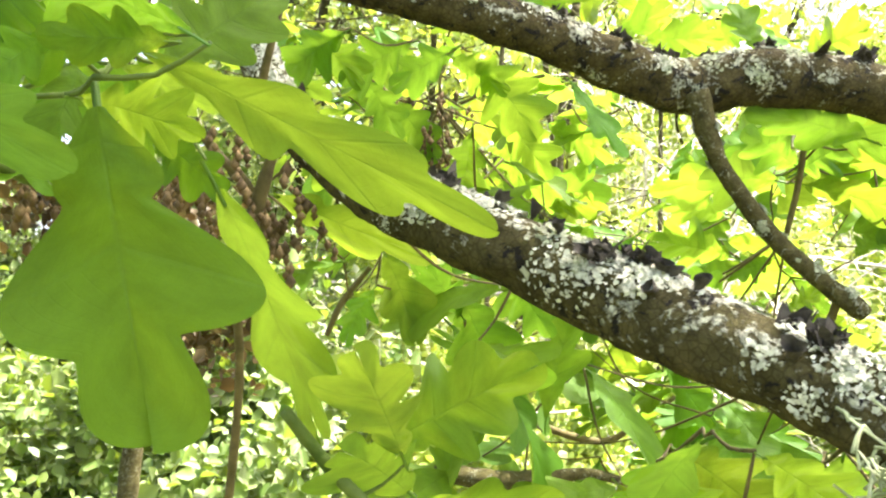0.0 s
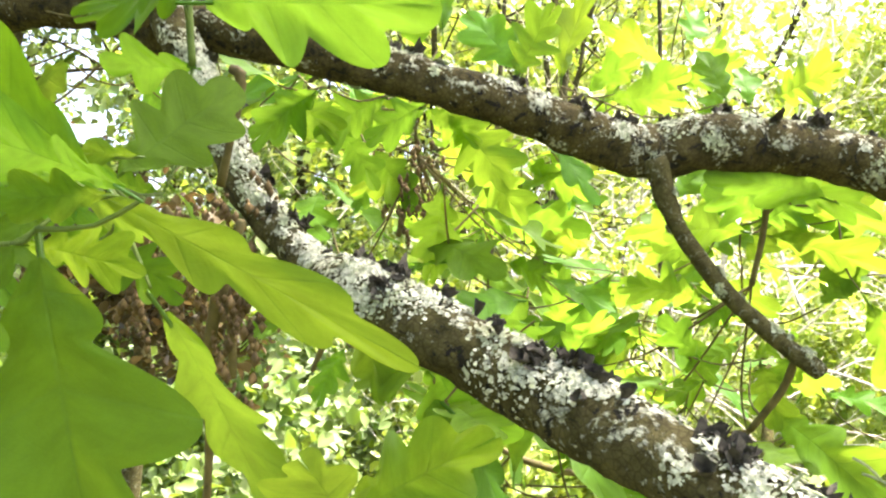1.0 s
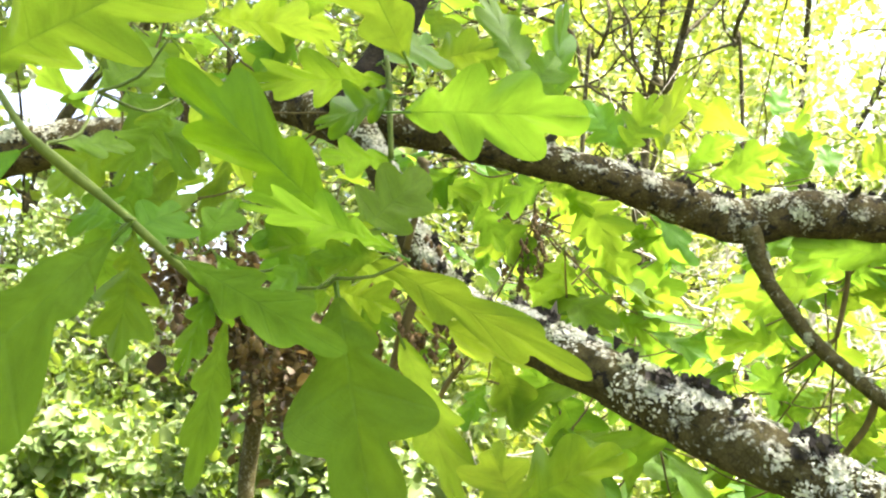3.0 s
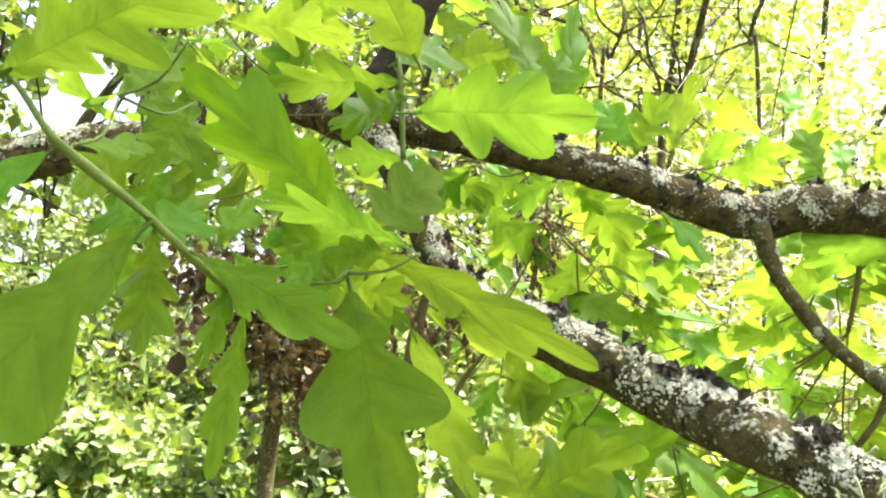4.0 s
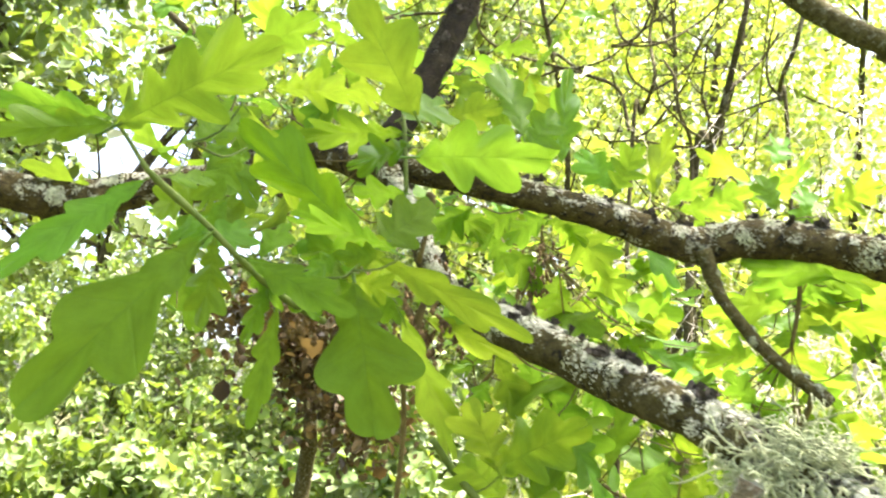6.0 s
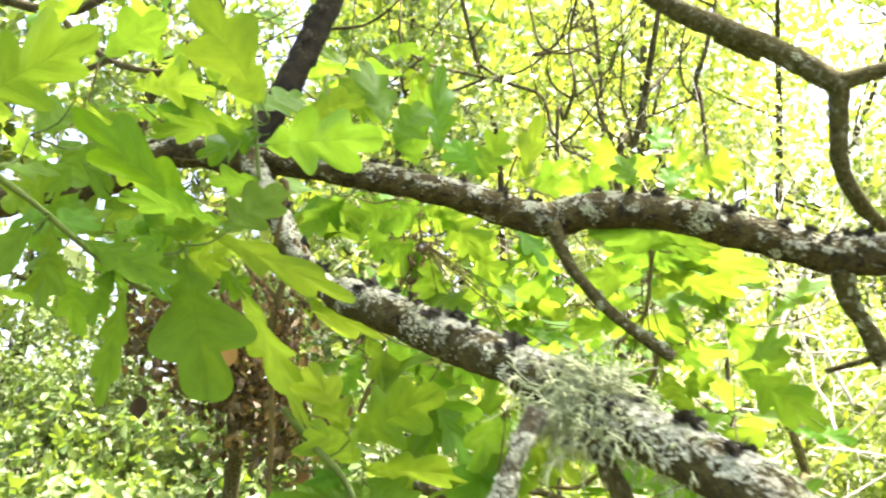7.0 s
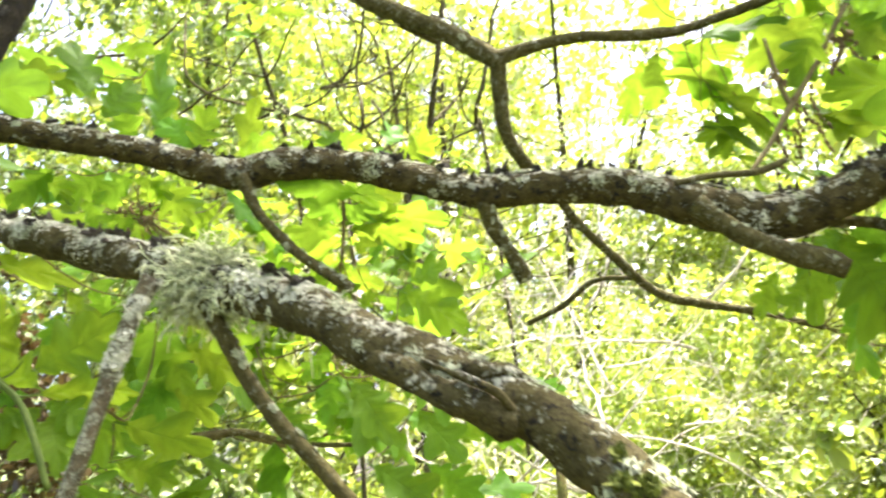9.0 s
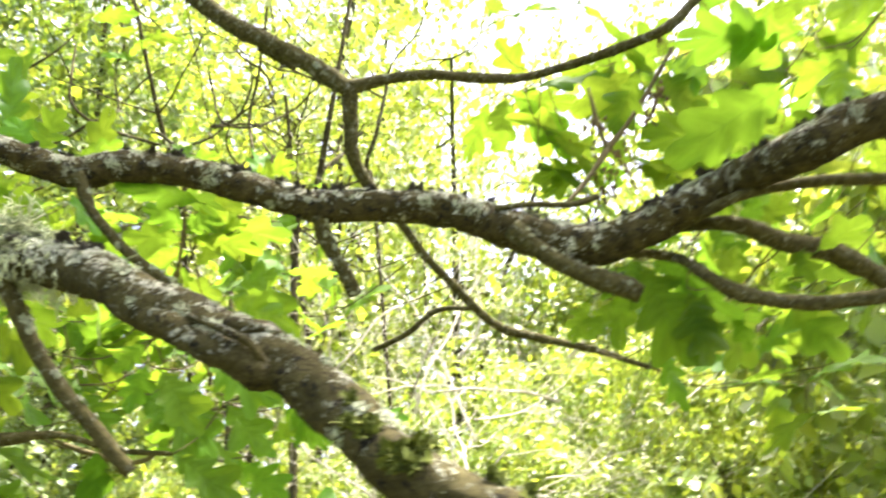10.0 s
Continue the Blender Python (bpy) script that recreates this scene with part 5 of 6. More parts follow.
twig.leaf((0.667, 0.16, 1.725), (0.647, 0.191, 1.714), 0.029, (0.43, 0.53, 0.73), 2)
twig.grow()

twig = Twig(oak, under_twig[::3], "thin shoot with fresh lobed oak leaves", SHOOT)
twig.leaf((0.589, 0.239, 1.564), (0.581, 0.23, 1.596), 0.026, (0.78, 0.52, 0.35), 0)
twig.leaf((0.626, 0.234, 1.553), (0.652, 0.222, 1.508), 0.041, (0.73, 0.64, 0.25), 5)
twig.leaf((0.66, 0.231, 1.596), (0.682, 0.198, 1.611), 0.032, (0.51, 0.61, 0.61), 1)
twig.leaf((0.652, 0.251, 1.608), (0.662, 0.249, 1.575), 0.026, (0.75, 0.62, 0.21), 0)
twig.leaf((0.622, 0.264, 1.594), (0.592, 0.266, 1.609), 0.026, (0.34, 0.75, 0.57), 1)
twig.leaf((0.576, 0.262, 1.571), (0.557, 0.264, 1.52), 0.042, (-0.56, -0.81, 0.18), 1)
twig.leaf((0.678, 0.182, 1.658), (0.694, 0.184, 1.641), 0.017, (0.67, 0.37, 0.65), 7)
twig.leaf((0.643, 0.267, 1.629), (0.665, 0.253, 1.653), 0.027, (0.31, 0.91, 0.27), 3)
twig.leaf((0.547, 0.301, 1.608), (0.569, 0.283, 1.523), 0.063, (-0.47, -0.88, 0.07), 6)
twig.leaf((0.547, 0.3, 1.61), (0.51, 0.294, 1.584), 0.031, (-0.14, -0.9, 0.41), 7)
twig.leaf((0.556, 0.299, 1.609), (0.601, 0.278, 1.584), 0.037, (0.59, 0.53, 0.6), 7)
twig.leaf((0.568, 0.3, 1.599), (0.619, 0.284, 1.557), 0.036, (0.62, 0.59, 0.52), 5)
twig.leaf((0.544, 0.324, 1.606), (0.524, 0.325, 1.548), 0.037, (-0.67, -0.71, 0.21), 1)
twig.leaf((0.521, 0.353, 1.594), (0.504, 0.367, 1.562), 0.030, (0.11, 0.93, 0.34), 0)
twig.leaf((0.602, 0.323, 1.639), (0.571, 0.328, 1.644), 0.024, (0.19, 0.72, 0.67), 6)
twig.leaf((0.638, 0.334, 1.652), (0.659, 0.322, 1.614), 0.034, (0.77, 0.6, 0.23), 0)
twig.leaf((0.689, 0.36, 1.676), (0.709, 0.334, 1.678), 0.025, (0.58, 0.51, 0.63), 2)
twig.leaf((0.564, 0.265, 1.573), (0.569, 0.263, 1.515), 0.039, (0.68, 0.73, 0.03), 6)
twig.leaf((0.514, 0.299, 1.575), (0.497, 0.312, 1.551), 0.024, (0.12, 0.9, 0.42), 3)
twig.leaf((0.63, 0.25, 1.567), (0.666, 0.23, 1.534), 0.039, (0.71, 0.54, 0.46), 1)
twig.leaf((0.62, 0.298, 1.563), (0.634, 0.304, 1.536), 0.023, (0.7, 0.53, 0.47), 1)
twig.grow()

twig = Twig(oak, twig2[::3], "thin shoot with fresh lobed oak leaves", SHOOT)
twig.leaf((0.175, 0.266, 1.531), (0.162, 0.276, 1.506), 0.022, (-0.14, 0.88, 0.45), 7)
twig.leaf((0.185, 0.265, 1.526), (0.208, 0.253, 1.487), 0.035, (0.04, -0.94, 0.33), 3)
twig.leaf((0.171, 0.282, 1.549), (0.152, 0.29, 1.534), 0.019, (-0.12, 0.79, 0.61), 2)
twig.leaf((0.213, 0.278, 1.536), (0.255, 0.259, 1.506), 0.041, (-0.19, -0.93, 0.32), 6)
twig.leaf((0.225, 0.286, 1.507), (0.249, 0.272, 1.471), 0.035, (0.03, -0.93, 0.37), 5)
twig.leaf((0.194, 0.281, 1.475), (0.232, 0.262, 1.446), 0.033, (-0.1, -0.9, 0.43), 3)
twig.leaf((0.136, 0.276, 1.52), (0.154, 0.283, 1.491), 0.026, (0.03, 0.97, 0.24), 4)
twig.leaf((0.126, 0.263, 1.564), (0.148, 0.256, 1.574), 0.019, (-0.06, 0.74, 0.66), 5)
twig.leaf((0.109, 0.222, 1.568), (0.122, 0.251, 1.54), 0.032, (-0.02, 0.7, 0.71), 5)
twig.leaf((0.254, 0.32, 1.487), (0.286, 0.308, 1.504), 0.029, (0.05, 0.87, 0.48), 6)
twig.leaf((0.262, 0.301, 1.505), (0.293, 0.304, 1.48), 0.031, (0.27, 0.86, 0.43), 6)
twig.leaf((0.226, 0.34, 1.599), (0.271, 0.323, 1.564), 0.035, (0.55, 0.77, 0.31), 2)
twig.leaf((0.231, 0.337, 1.607), (0.262, 0.348, 1.621), 0.027, (-0.47, 0.76, 0.45), 5)
twig.leaf((0.23, 0.317, 1.474), (0.264, 0.32, 1.448), 0.033, (0.12, 0.96, 0.24), 4)
twig.grow()

twig = Twig(oak, upper_branch[::6], "thin shoot with fresh lobed oak leaves", SHOOT)
twig.leaf((0.191, 0.458, 1.69), (0.241, 0.438, 1.699), 0.035, (0.29, 0.86, 0.41), 6)
twig.leaf((0.193, 0.47, 1.669), (0.213, 0.458, 1.692), 0.025, (0.12, 0.92, 0.38), 5)
twig.leaf((0.201, 0.476, 1.717), (0.181, 0.476, 1.716), 0.015, (-0.03, 0.85, 0.53), 0)
twig.leaf((0.2, 0.465, 1.73), (0.24, 0.436, 1.717), 0.025, (0.46, 0.27, 0.84), 3)
twig.leaf((0.205, 0.494, 1.737), (0.203, 0.497, 1.711), 0.020, (-0.16, 0.98, 0.09), 2)
twig.leaf((0.195, 0.482, 1.644), (0.169, 0.483, 1.633), 0.021, (-0.19, -0.91, 0.37), 6)
twig.leaf((0.209, 0.483, 1.632), (0.23, 0.485, 1.616), 0.020, (0.32, 0.8, 0.5), 1)
twig.leaf((0.183, 0.498, 1.693), (0.132, 0.518, 1.693), 0.037, (0.28, 0.72, 0.63), 1)
twig.leaf((0.19, 0.55, 1.678), (0.148, 0.549, 1.687), 0.033, (0.09, 0.85, 0.51), 0)
twig.leaf((0.201, 0.505, 1.618), (0.177, 0.505, 1.606), 0.020, (-0.24, -0.88, 0.41), 0)
twig.leaf((0.131, 0.511, 1.776), (0.17, 0.509, 1.796), 0.033, (-0.17, 0.9, 0.39), 2)
twig.leaf((0.173, 0.53, 1.792), (0.209, 0.528, 1.813), 0.032, (-0.17, 0.92, 0.36), 3)
twig.leaf((0.137, 0.492, 1.766), (0.13, 0.49, 1.78), 0.012, (0.54, 0.75, 0.38), 3)
twig.leaf((0.117, 0.601, 1.655), (0.096, 0.602, 1.645), 0.017, (-0.12, 0.94, 0.32), 0)
twig.leaf((0.121, 0.601, 1.659), (0.142, 0.602, 1.648), 0.018, (0.19, 0.87, 0.45), 7)
twig.leaf((0.08, 0.618, 1.689), (0.123, 0.598, 1.693), 0.029, (0.28, 0.72, 0.63), 7)
twig.leaf((0.137, 0.601, 1.66), (0.163, 0.603, 1.641), 0.025, (0.27, 0.85, 0.45), 5)
twig.leaf((0.046, 0.656, 1.715), (0.01, 0.656, 1.708), 0.028, (-0.11, 0.78, 0.62), 0)
twig.leaf((0.225, 0.442, 1.644), (0.245, 0.44, 1.669), 0.024, (-0.52, -0.78, 0.34), 6)
twig.leaf((0.224, 0.485, 1.613), (0.215, 0.487, 1.586), 0.021, (-0.66, -0.73, 0.15), 7)
twig.leaf((0.092, 0.507, 1.584), (0.091, 0.51, 1.546), 0.029, (-0.18, 0.98, 0.09), 4)
twig.leaf((0.158, 0.47, 1.549), (0.171, 0.452, 1.519), 0.028, (-0.09, -0.88, 0.47), 6)
twig.leaf((0.076, 0.493, 1.749), (0.106, 0.477, 1.699), 0.024, (0.3, -0.85, 0.44), 5)
twig.leaf((0.074, 0.593, 1.748), (0.125, 0.595, 1.726), 0.034, (0.25, 0.71, 0.66), 7)
twig.grow()

twig = Twig(oak, stem[::4], "thin shoot with fresh lobed oak leaves", SHOOT)
twig.leaf((-0.135, 0.321, 1.81), (-0.118, 0.299, 1.837), 0.030, (-0.26, 0.66, 0.71), 7)
twig.leaf((-0.145, 0.306, 1.77), (-0.144, 0.297, 1.818), 0.033, (0.05, 0.98, 0.17), 1)
twig.leaf((-0.073, 0.356, 1.797), (-0.038, 0.379, 1.819), 0.036, (-0.67, 0.61, 0.42), 3)
twig.leaf((-0.05, 0.397, 1.818), (-0.019, 0.403, 1.817), 0.025, (-0.11, 0.74, 0.66), 2)
twig.leaf((-0.145, 0.323, 1.791), (-0.176, 0.32, 1.775), 0.027, (-0.39, 0.69, 0.61), 2)
twig.leaf((-0.176, 0.248, 1.796), (-0.136, 0.246, 1.824), 0.037, (-0.41, 0.65, 0.64), 1)
twig.leaf((-0.179, 0.244, 1.811), (-0.2, 0.22, 1.776), 0.036, (-0.87, 0.45, 0.21), 5)
twig.leaf((-0.174, 0.281, 1.79), (-0.106, 0.27, 1.782), 0.032, (0.18, 0.54, 0.82), 6)
twig.leaf((-0.188, 0.231, 1.733), (-0.151, 0.223, 1.701), 0.038, (0.18, -0.88, 0.44), 7)
twig.leaf((-0.185, 0.218, 1.706), (-0.2, 0.201, 1.68), 0.026, (-0.87, 0.41, 0.27), 2)
twig.leaf((-0.134, 0.302, 1.805), (-0.161, 0.307, 1.774), 0.032, (-0.58, 0.57, 0.59), 4)
twig.leaf((-0.168, 0.222, 1.695), (-0.182, 0.208, 1.66), 0.030, (0.57, -0.82, 0.1), 1)
twig.grow()


# ---- sprays of leaves further back ----
def spray(at, root, count, reach, seed, long=0.068, face=(0, -0.35, 1)):
    r = random.Random(seed)
    twig = Twig(oak, [root], "leafy oak spray behind the branches", SHOOT)
    for _ in range(count):
        base = Vector(at) + Vector((r.gauss(0, 1), r.gauss(0, 1), r.gauss(0, 0.7))) * reach
        way = Vector((r.gauss(0, 1), r.gauss(0, 0.8), r.gauss(-0.15, 0.6))).normalized()
        size = long * r.uniform(0.7, 1.2)
        twig.leaf(base, base + way * size, size * r.uniform(0.5, 0.68), (r.gauss(face[0], 0.5), r.gauss(face[1], 0.5), face[2]), 10 + r.randrange(8))
    twig.grow(0.65)


spray((-0.12, 0.568, 1.783), (-0.005, 0.503, 1.733), 6, 0.035, 50)
spray((-0.174, 0.567, 1.762), (-0.005, 0.503, 1.733), 6, 0.035, 51)
spray((-0.044, 0.674, 1.808), (-0.005, 0.503, 1.733), 6, 0.035, 52)
spray((0.017, 0.707, 1.785), (-0.005, 0.503, 1.733), 6, 0.035, 53)
spray((-0.073, 0.566, 1.684), (-0.005, 0.503, 1.733), 6, 0.035, 54)
spray((-0.03, 0.611, 1.647), (-0.005, 0.503, 1.733), 6, 0.035, 55)
spray((0.022, 0.756, 1.712), (-0.005, 0.503, 1.733), 6, 0.035, 56)
spray((-0.247, 0.477, 1.887), (-0.087, 0.371, 1.843), 6, 0.035, 57)
spray((-0.277, 0.433, 1.842), (-0.124, 0.355, 1.765), 6, 0.035, 58)
spray((-0.239, 0.558, 1.984), (-0.045, 0.386, 1.97), 6, 0.035, 59)
spray((-0.336, 0.452, 1.95), (-0.068, 0.38, 1.898), 6, 0.035, 60)
spray((-0.281, 0.448, 1.781), (-0.124, 0.355, 1.765), 6, 0.035, 61)
spray((-0.302, 0.412, 1.705), (-0.124, 0.355, 1.765), 6, 0.035, 62)
spray((-0.112, 0.63, 1.959), (-0.045, 0.386, 1.97), 6, 0.035, 63)
spray((-0.062, 0.682, 1.979), (-0.003, 0.491, 1.765), 6, 0.035, 64)
spray((0.258, 0.728, 1.719), (0.415, 0.509, 1.695), 6, 0.035, 65)
spray((0.198, 0.765, 1.752), (-0.005, 0.503, 1.733), 6, 0.035, 66)
spray((0.303, 0.717, 1.573), (0.452, 0.534, 1.667), 6, 0.035, 67)
spray((0.156, 0.729, 1.672), (-0.005, 0.503, 1.733), 6, 0.035, 68)
spray((0.1, 0.759, 1.736), (-0.005, 0.503, 1.733), 6, 0.035, 69)
spray((0.151, 0.58, 1.564), (0.18, 0.426, 1.652), 6, 0.035, 70)
spray((0.232, 0.572, 1.542), (0.18, 0.426, 1.652), 6, 0.035, 71)
spray((0.083, 0.522, 1.614), (0.18, 0.426, 1.652), 6, 0.035, 72)
spray((0.265, 0.538, 1.465), (0.166, 0.39, 1.58), 6, 0.035, 73)
spray((0.813, 0.579, 1.848), (0.7, 0.603, 1.584), 6, 0.035, 74)
spray((0.777, 0.611, 1.934), (0.662, 0.311, 1.885), 6, 0.035, 75)
spray((0.851, 0.514, 1.862), (0.719, 0.29, 1.931), 6, 0.035, 76)
spray((0.761, 0.479, 1.695), (0.7, 0.603, 1.584), 6, 0.035, 77)
spray((0.698, 0.51, 1.637), (0.7, 0.603, 1.584), 6, 0.035, 78)
spray((0.815, 0.554, 1.602), (0.7, 0.603, 1.584), 6, 0.035, 79)
spray((0.06, 1.003, 2.266), (-0.025, 0.393, 2.077), 6, 0.035, 80)
spray((0.223, 0.782, 1.896), (0.176, 0.444, 1.956), 6, 0.035, 81)
spray((0.324, 0.831, 1.919), (0.415, 0.509, 1.695), 6, 0.035, 82)
spray((0.068, 0.843, 1.764), (-0.005, 0.503, 1.733), 6, 0.035, 83)
spray((0.349, 0.749, 1.71), (0.452, 0.534, 1.667), 6, 0.035, 84)
spray((-0.089, 0.737, 1.815), (-0.005, 0.503, 1.733), 6, 0.035, 85)
spray((0.024, 0.375, 1.604), (-0.032, 0.292, 1.646), 6, 0.035, 86)
spray((0.042, 0.41, 1.553), (0.166, 0.39, 1.58), 6, 0.035, 87)
spray((0.024, 0.355, 1.504), (-0.001, 0.254, 1.511), 6, 0.035, 88)
spray((0.063, 0.51, 1.499), (0.166, 0.39, 1.58), 6, 0.035, 89)
spray((0.038, 0.57, 1.653), (-0.005, 0.503, 1.733), 6, 0.035, 90)
spray((0.139, 0.567, 1.608), (0.18, 0.426, 1.652), 6, 0.035, 91)
spray((0.213, 0.613, 1.591), (0.18, 0.426, 1.652), 6, 0.035, 92)
spray((0.117, 0.626, 1.763), (-0.005, 0.503, 1.733), 6, 0.035, 93)
spray((0.25, 0.612, 1.733), (0.386, 0.484, 1.724), 6, 0.035, 94)
spray((0.01, 0.463, 1.668), (-0.005, 0.503, 1.733), 6, 0.035, 95)
spray((0.702, 0.418, 1.595), (0.629, 0.587, 1.603), 6, 0.035, 96)
spray((0.783, 0.404, 1.577), (0.7, 0.603, 1.584), 6, 0.035, 97)
spray((0.857, 0.4, 1.683), (0.7, 0.603, 1.584), 6, 0.035, 98)
spray((0.821, 0.473, 1.659), (0.7, 0.603, 1.584), 6, 0.035, 99)
spray((0.73, 0.488, 1.684), (0.7, 0.603, 1.584), 6, 0.035, 100)
spray((0.809, 0.515, 1.555), (0.7, 0.603, 1.584), 6, 0.035, 101)

# leaves round the forked end of the branch, seen against the light
spray((0.506, 0.419, 1.908), (0.524, 0.388, 1.841), 2, 0.026, 120, 0.098, (0.42, -0.28, 1.0))
spray((0.534, 0.422, 1.822), (0.524, 0.388, 1.841), 3, 0.026, 121, 0.098, (0.42, -0.28, 1.0))
spray((0.568, 0.432, 1.770), (0.524, 0.388, 1.841), 2, 0.026, 122, 0.098, (0.42, -0.28, 1.0))
spray((0.607, 0.379, 1.887), (0.524, 0.388, 1.841), 3, 0.026, 123, 0.098, (0.42, -0.28, 1.0))
spray((0.715, 0.356, 1.872), (0.618, 0.324, 1.85), 2, 0.026, 124, 0.098, (0.42, -0.28, 1.0))
spray((0.747, 0.343, 1.825), (0.662, 0.311, 1.885), 3, 0.026, 125, 0.098, (0.42, -0.28, 1.0))
spray((0.692, 0.390, 1.798), (0.618, 0.324, 1.85), 2, 0.026, 126, 0.098, (0.42, -0.28, 1.0))
spray((0.783, 0.309, 1.832), (0.662, 0.311, 1.885), 3, 0.026, 127, 0.098, (0.42, -0.28, 1.0))
spray((0.702, 0.366, 1.735), (0.618, 0.324, 1.85), 2, 0.026, 128, 0.098, (0.42, -0.28, 1.0))
spray((0.801, 0.297, 1.793), (0.662, 0.311, 1.885), 3, 0.026, 129, 0.098, (0.42, -0.28, 1.0))
spray((0.751, 0.346, 1.757), (0.618, 0.324, 1.85), 2, 0.026, 130, 0.098, (0.42, -0.28, 1.0))
spray((0.653, 0.383, 1.845), (0.618, 0.324, 1.85), 3, 0.026, 131, 0.098, (0.42, -0.28, 1.0))
spray((0.628, 0.447, 1.746), (0.524, 0.388, 1.841), 2, 0.026, 132, 0.098, (0.42, -0.28, 1.0))
spray((0.631, 0.356, 1.574), (0.643, 0.252, 1.611), 3, 0.03, 133, 0.07, (0.42, -0.28, 1.0))
spray((0.732, 0.330, 1.633), (0.693, 0.254, 1.601), 3, 0.03, 136, 0.07, (0.42, -0.28, 1.0))
spray((0.757, 0.277, 1.639), (0.693, 0.254, 1.601), 3, 0.03, 137, 0.07, (0.42, -0.28, 1.0))

# unseen crown and limbs added to the oak overhead to dapple and block light
added_high_limb = spline([(-1.24, 0.44, 2.9, 70), (-0.6, 0.6, 3.6, 55), (0.2, 0.6, 4.3, 42), (1.1, 0.5, 4.9, 30), (2.0, 0.5, 5.4, 14)], 0.05)
tubes("limb", [added_high_limb], BARK, oak, "", 10, 0.12, 14)
added_back_limb = spline([(-1.26, 0.44, 3.1, 60), (-1.4, -0.2, 3.8, 48), (-1.3, -1.0, 4.5, 32), (-1.0, -1.9, 5.1, 12)], 0.05)
tubes("limb", [added_back_limb], BARK, oak, "", 10, 0.12, 14)
shade_crown_rng = np.random.default_rng(10837)
centres = np.stack([shade_crown_rng.uniform(-0.02, 2.78, 110), shade_crown_rng.uniform(-0.84, 1.76, 110), shade_crown_rng.uniform(4.5, 6.0, 110)], 1)
# dense clumps set towards the sun to shade the left and right leaves
thick = shade_crown_rng.normal(0, 1, (34, 3)) * (0.12, 0.12, 0.2) + (1.25, 0.43, 5.2)
right = shade_crown_rng.normal(0, 1, (7, 3)) * (0.10, 0.10, 0.2) + (2.08, 0.49, 5.2)
# wide leaf cover, out of view, added to cut skylight from left and back
behind = np.stack([shade_crown_rng.uniform(-3.2, 0.1, 350), shade_crown_rng.uniform(-3.0, 1.3, 350), shade_crown_rng.uniform(3.6, 6.0, 350)], 1)
# clumps dropped where their shadow would reach the middle leaves
fall = centres[:, :2] - np.array((0.398, 0.070)) * (centres[:, 2:] - 1.65)
gap = (abs(fall[:, 0] - 0.26) < 0.3) & (abs(fall[:, 1] - 0.62) < 0.36)
centres = np.vstack([centres[~gap], thick, right, behind])
v, fc = leaf_cloud(centres, 0.14, 16, 0.09, shade_crown_rng, out=0.0, far=True)
mesh_part("crown", v, fc, FAR_LEAF_LIT, oak, "", kind="stuff")


# ---- lichen crusts, tuft and withered catkins ----
flakes("lichen", upper_branch, 640, 0.0040, LICHEN, upper_branch_wood, rng, 55, 0, (0, 1), 0.28, keep=(45, 0.0), scale=0.00050)
flakes("lichen", upper_branch, 300, 0.0042, LICHEN_GREEN, upper_branch_wood, rng, 95, 0, (0, 1), 0.35, keep=(35, 3.0), scale=0.00055)
flakes("lichen", upper_branch, 230, 0.0022, LICHEN_DARK, upper_branch_wood, rng, 34, 0, lift=1.0, keep=(60, 7.0), scale=0.0013)
flakes("lichen", lower_branch, 480, 0.0042, LICHEN, lower_branch_wood, rng, 62, 10, (0.03, 0.62), 0.30, keep=(40, 2.0), scale=0.00050)
flakes("lichen", lower_branch, 180, 0.0042, LICHEN_GREEN, lower_branch_wood, rng, 90, 10, (0.1, 1), 0.35, keep=(35, 5.0), scale=0.00055)
flakes("lichen", lower_branch, 70, 0.0026, LICHEN_DARK, lower_branch_wood, rng, 40, 0, (0.05, 0.62), lift=0.9, keep=(70, 9.0), scale=0.0011)
flakes("lichen", limb, 190, 0.0040, LICHEN_GREEN, limb_wood, rng, 70, 0, keep=(30, 1.0), scale=0.0009)
flakes("lichen", stem, 40, 0.0030, LICHEN_DARK, stem_wood, rng, 140, -60, keep=(30, 1.0), scale=0.0011)
flakes("lichen", twig1, 150, 0.0030, LICHEN, twig1_wood, rng, 150, 0, keep=(40, 1.0), scale=0.00055)
flakes("moss", lower_branch, 9, 0.004, MOSS, lower_branch_wood, rng, 60, 30, (0.82, 0.93), 0.9, scale=0.0012)
for line, wood in ((stub1, upper_branch_wood), (stub2, upper_branch_wood), (stub3, upper_branch_wood), (b3_main, oak), (b3_down, oak), (twig2, lower_branch_wood)):
    flakes("lichen", line, 24, 0.0020, LICHEN_GREEN, wood, rng, 120, 0, (0, 0.95), 0.35, scale=0.0006)


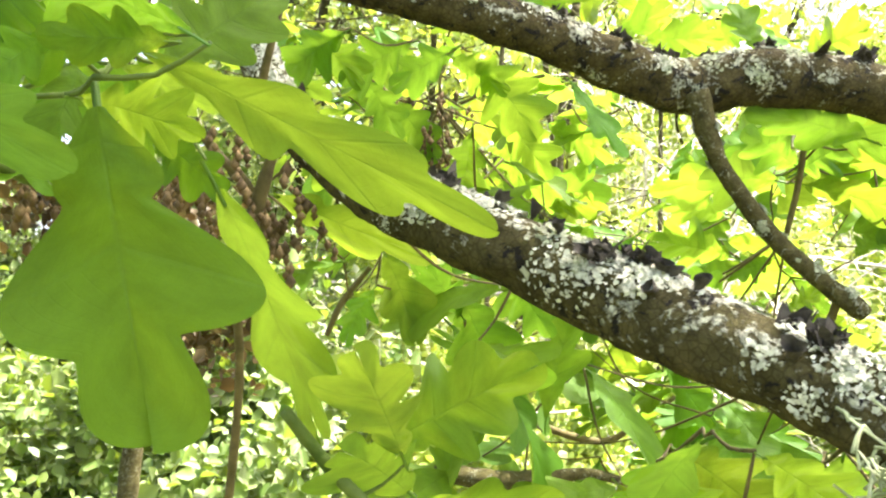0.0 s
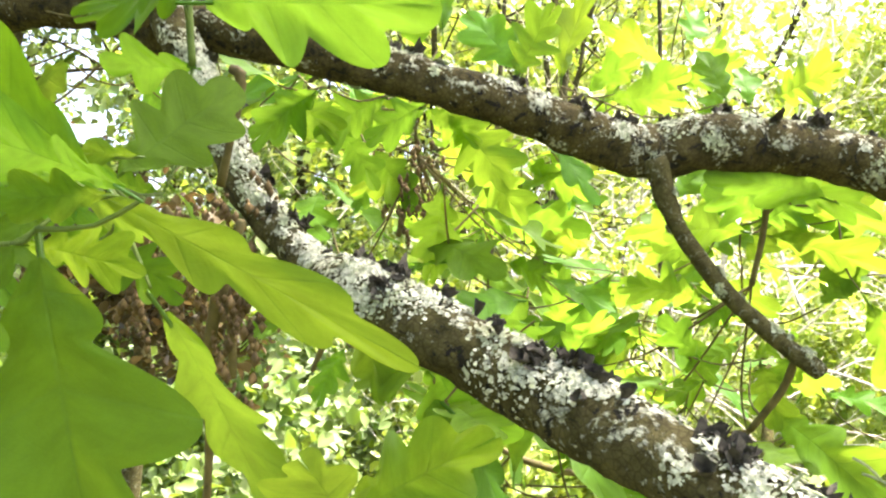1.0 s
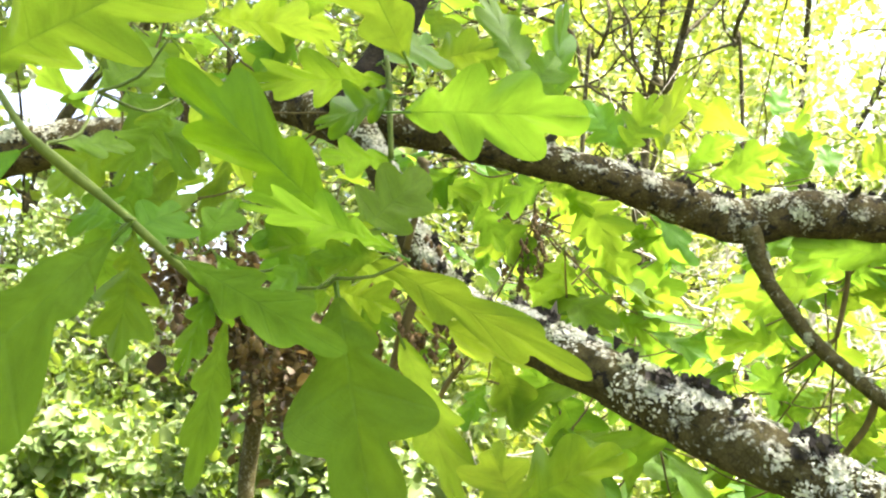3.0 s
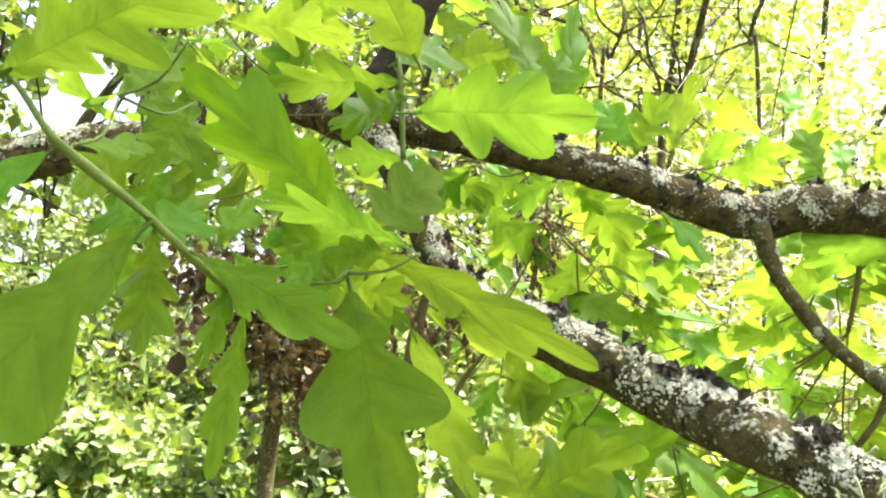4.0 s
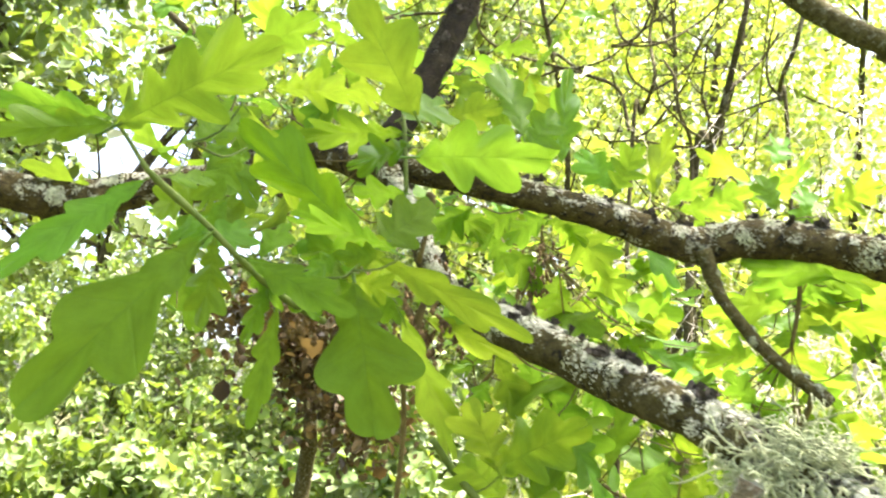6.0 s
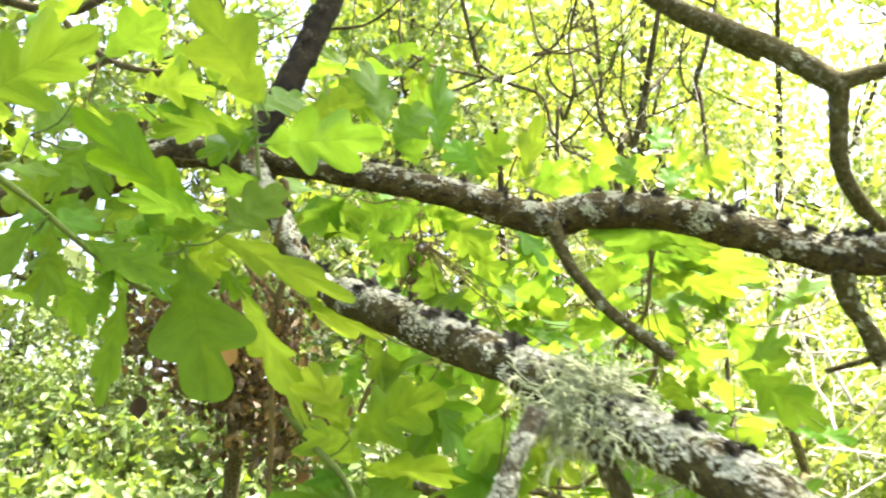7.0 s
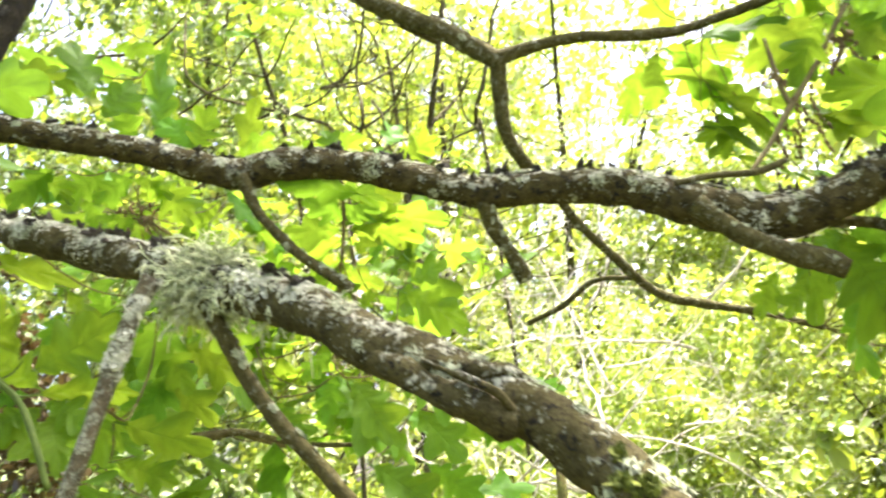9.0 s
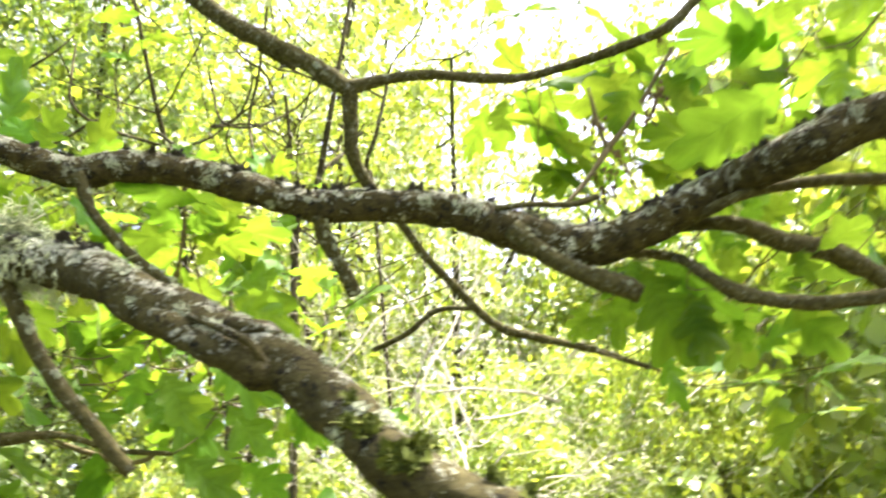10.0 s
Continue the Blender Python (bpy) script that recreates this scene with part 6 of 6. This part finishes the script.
def black_cups(line, places, parent, high=0.0042):
    """Crumpled black lichen cups that stand up in clumps on the upper side of a branch."""
    way, side, up = rings(line)
    verts, faces = [], []
    rim, tiers = 9, 3
    for where, lean, count in places:
        for _ in range(count):
            i = min(len(line) - 2, max(1, int(where * (len(line) - 1) + rng.gauss(0, 1.8))))
            a = radians(lean + rng.gauss(0, 24))
            out = up[i] * math.cos(a) + side[i] * math.sin(a)
            along, cross = way[i], np.cross(out, way[i])
            c = line[i, :3] + out * line[i, 3] * 0.97
            tall, wide = high * rng.uniform(0.5, 1.25), high * rng.uniform(0.35, 0.75)
            lx, ly = rng.gauss(0, 0.45), rng.gauss(0, 0.45)
            n0, turn = len(verts), rng.uniform(0, 6.28)
            for t in range(tiers + 1):
                h = t / tiers
                for j in range(rim):
                    g = turn + j * 2 * math.pi / rim
                    r = wide * (0.25 + 0.75 * h ** 0.7) * (1 + 0.22 * math.sin(2 * g + turn * 5) * h) * rng.uniform(0.75, 1.2)
                    verts.append(c + along * (r * math.cos(g) + lx * tall * h) + cross * (r * math.sin(g) + ly * tall * h) + out * tall * h * rng.uniform(0.82, 1.18))
            for t in range(tiers):
                for j in range(rim):
                    k = (j + 1) % rim
                    faces.append((n0 + t * rim + j, n0 + t * rim + k, n0 + (t + 1) * rim + k, n0 + (t + 1) * rim + j))
    return mesh_part("cup_lichen", verts, faces, LICHEN_DARK, parent, "crumpled black lichen cups", kind="stuff")


black_cups(lower_branch, [(0.285, 5, 2), (0.31, -15, 2), (0.335, 0, 3), (0.355, 20, 2), (0.375, -5, 4), (0.392, 10, 3), (0.43, 10, 2)], lower_branch_wood)
black_cups(upper_branch, [(0.03 + 0.94 * n / 34 + rng.uniform(-0.012, 0.012), rng.gauss(0, 18), rng.choice((1, 1, 2))) for n in range(34)], upper_branch_wood, 0.0034)


def tuft(at, line, spread, reach, count, parent, hang=0.0):
    """A shaggy tuft of branching, curling strap-like lichen that sits along and round a branch."""
    way, side, up = rings(line)
    step = float(np.linalg.norm(np.diff(line[:, :3], axis=0), axis=1).mean())
    lines = []
    for _ in range(count):
        i = min(len(line) - 2, max(1, int(at * (len(line) - 1) + rng.gauss(0, spread) / step)))
        a = rng.gauss(0, 1.0) if rng.random() > hang else rng.uniform(1.6, 4.4)
        out = Vector(up[i] * math.cos(a) + side[i] * math.sin(a))
        p = Vector(line[i, :3]) + out * float(line[i, 3]) * 0.95
        d = (out + Vector((rng.gauss(0, 0.75), rng.gauss(0, 0.75), rng.gauss(0, 0.75)))).normalized()
        size = reach * rng.lognormvariate(-0.35, 0.45)
        curl = Vector((rng.gauss(0, 0.45), rng.gauss(0, 0.45), rng.gauss(-0.30, 0.35)))
        pts = [(*p, rng.uniform(0.26, 0.45))]
        for n in range(5):
            d = (d + curl * 0.55 + Vector((rng.gauss(0, 0.25), rng.gauss(0, 0.25), rng.gauss(0, 0.25)))).normalized()
            p = p + d * size / 5
            pts.append((*p, 0.36 - 0.05 * n))
            if n in (1, 2, 3) and rng.random() < 0.75:
                e = (d + Vector((rng.gauss(0, 0.8), rng.gauss(0, 0.8), rng.gauss(0, 0.8)))).normalized()
                lines.append(spline([(*p, 0.36), (*(p + e * size * 0.14), 0.3), (*(p + e * size * 0.28 + Vector((0, 0, -0.0015))), 0.18)], 0.003))
        lines.append(spline(pts, 0.003))
    return tubes("lichen_tuft", lines, TUFT, parent, "shaggy pale green tuft of beard lichen", 3, kind="stuff")


TUFT_AT = float(np.argmin(np.linalg.norm(lower_branch[:, :3] - (0.119, 0.156, 1.567), axis=1))) / (len(lower_branch) - 1)
tuft(TUFT_AT, lower_branch, 0.011, 0.014, 800, lower_branch_wood)
tuft(TUFT_AT - 0.008, lower_branch, 0.011, 0.016, 420, lower_branch_wood, 0.85)
tuft(TUFT_AT + 0.06, lower_branch, 0.022, 0.008, 90, lower_branch_wood, 0.3)


def catkins(at, count, long, parent, wide=0.012):
    """A bunch of withered brown catkins: thin threads set with small scales."""
    verts, faces = [], []
    for _ in range(count):
        p = Vector(at) + Vector((rng.gauss(0, wide * 0.5), rng.gauss(0, wide * 0.5), rng.gauss(0, wide * 0.4)))
        d = Vector((rng.gauss(0, 0.35), rng.gauss(0, 0.35), -1)).normalized()
        for _ in range(int(long * rng.uniform(0.5, 1.2) / 0.0028)):
            d = (d + Vector((rng.gauss(0, 0.18), rng.gauss(0, 0.18), rng.gauss(-0.05, 0.1)))).normalized()
            p = p + d * 0.0028
            s = rng.uniform(0.0009, 0.0021)
            n0 = len(verts)
            c = p + Vector((rng.gauss(0, 0.0008), rng.gauss(0, 0.0008), 0))
            verts += [c + Vector(v) * s * rng.uniform(0.7, 1.4) for v in ((1, 0, 0), (0, 1, 0), (-1, 0, 0), (0, -1, 0), (0, 0, 1.5), (0, 0, -1.5))]
            faces += [(n0 + a, n0 + b, n0 + e) for a, b, e in ((0, 1, 4), (1, 2, 4), (2, 3, 4), (3, 0, 4), (1, 0, 5), (2, 1, 5), (3, 2, 5), (0, 3, 5))]
    return mesh_part("withered_flower", verts, faces, WITHERED, parent, "dry brown oak catkins", kind="stuff")


catkins((-0.090, 0.300, 1.655), 11, 0.035, oak, 0.026)
catkins((-0.065, 0.298, 1.640), 9, 0.04, oak, 0.018)
catkins((-0.070, 0.302, 1.672), 9, 0.015, oak, 0.016)
catkins((-0.004, 0.500, 1.736), 14, 0.012, oak, 0.022)
catkins((-0.012, 0.503, 1.715), 9, 0.04, oak, 0.012)
catkins((0.545, 0.312, 1.710), 11, 0.035, oak, 0.024)
catkins((0.600, 0.318, 1.782), 8, 0.050, oak, 0.012)
catkins((0.536, 0.312, 1.742), 9, 0.010, oak, 0.010)
catkins((-0.120, 0.235, 1.640), 8, 0.02, oak, 0.018)
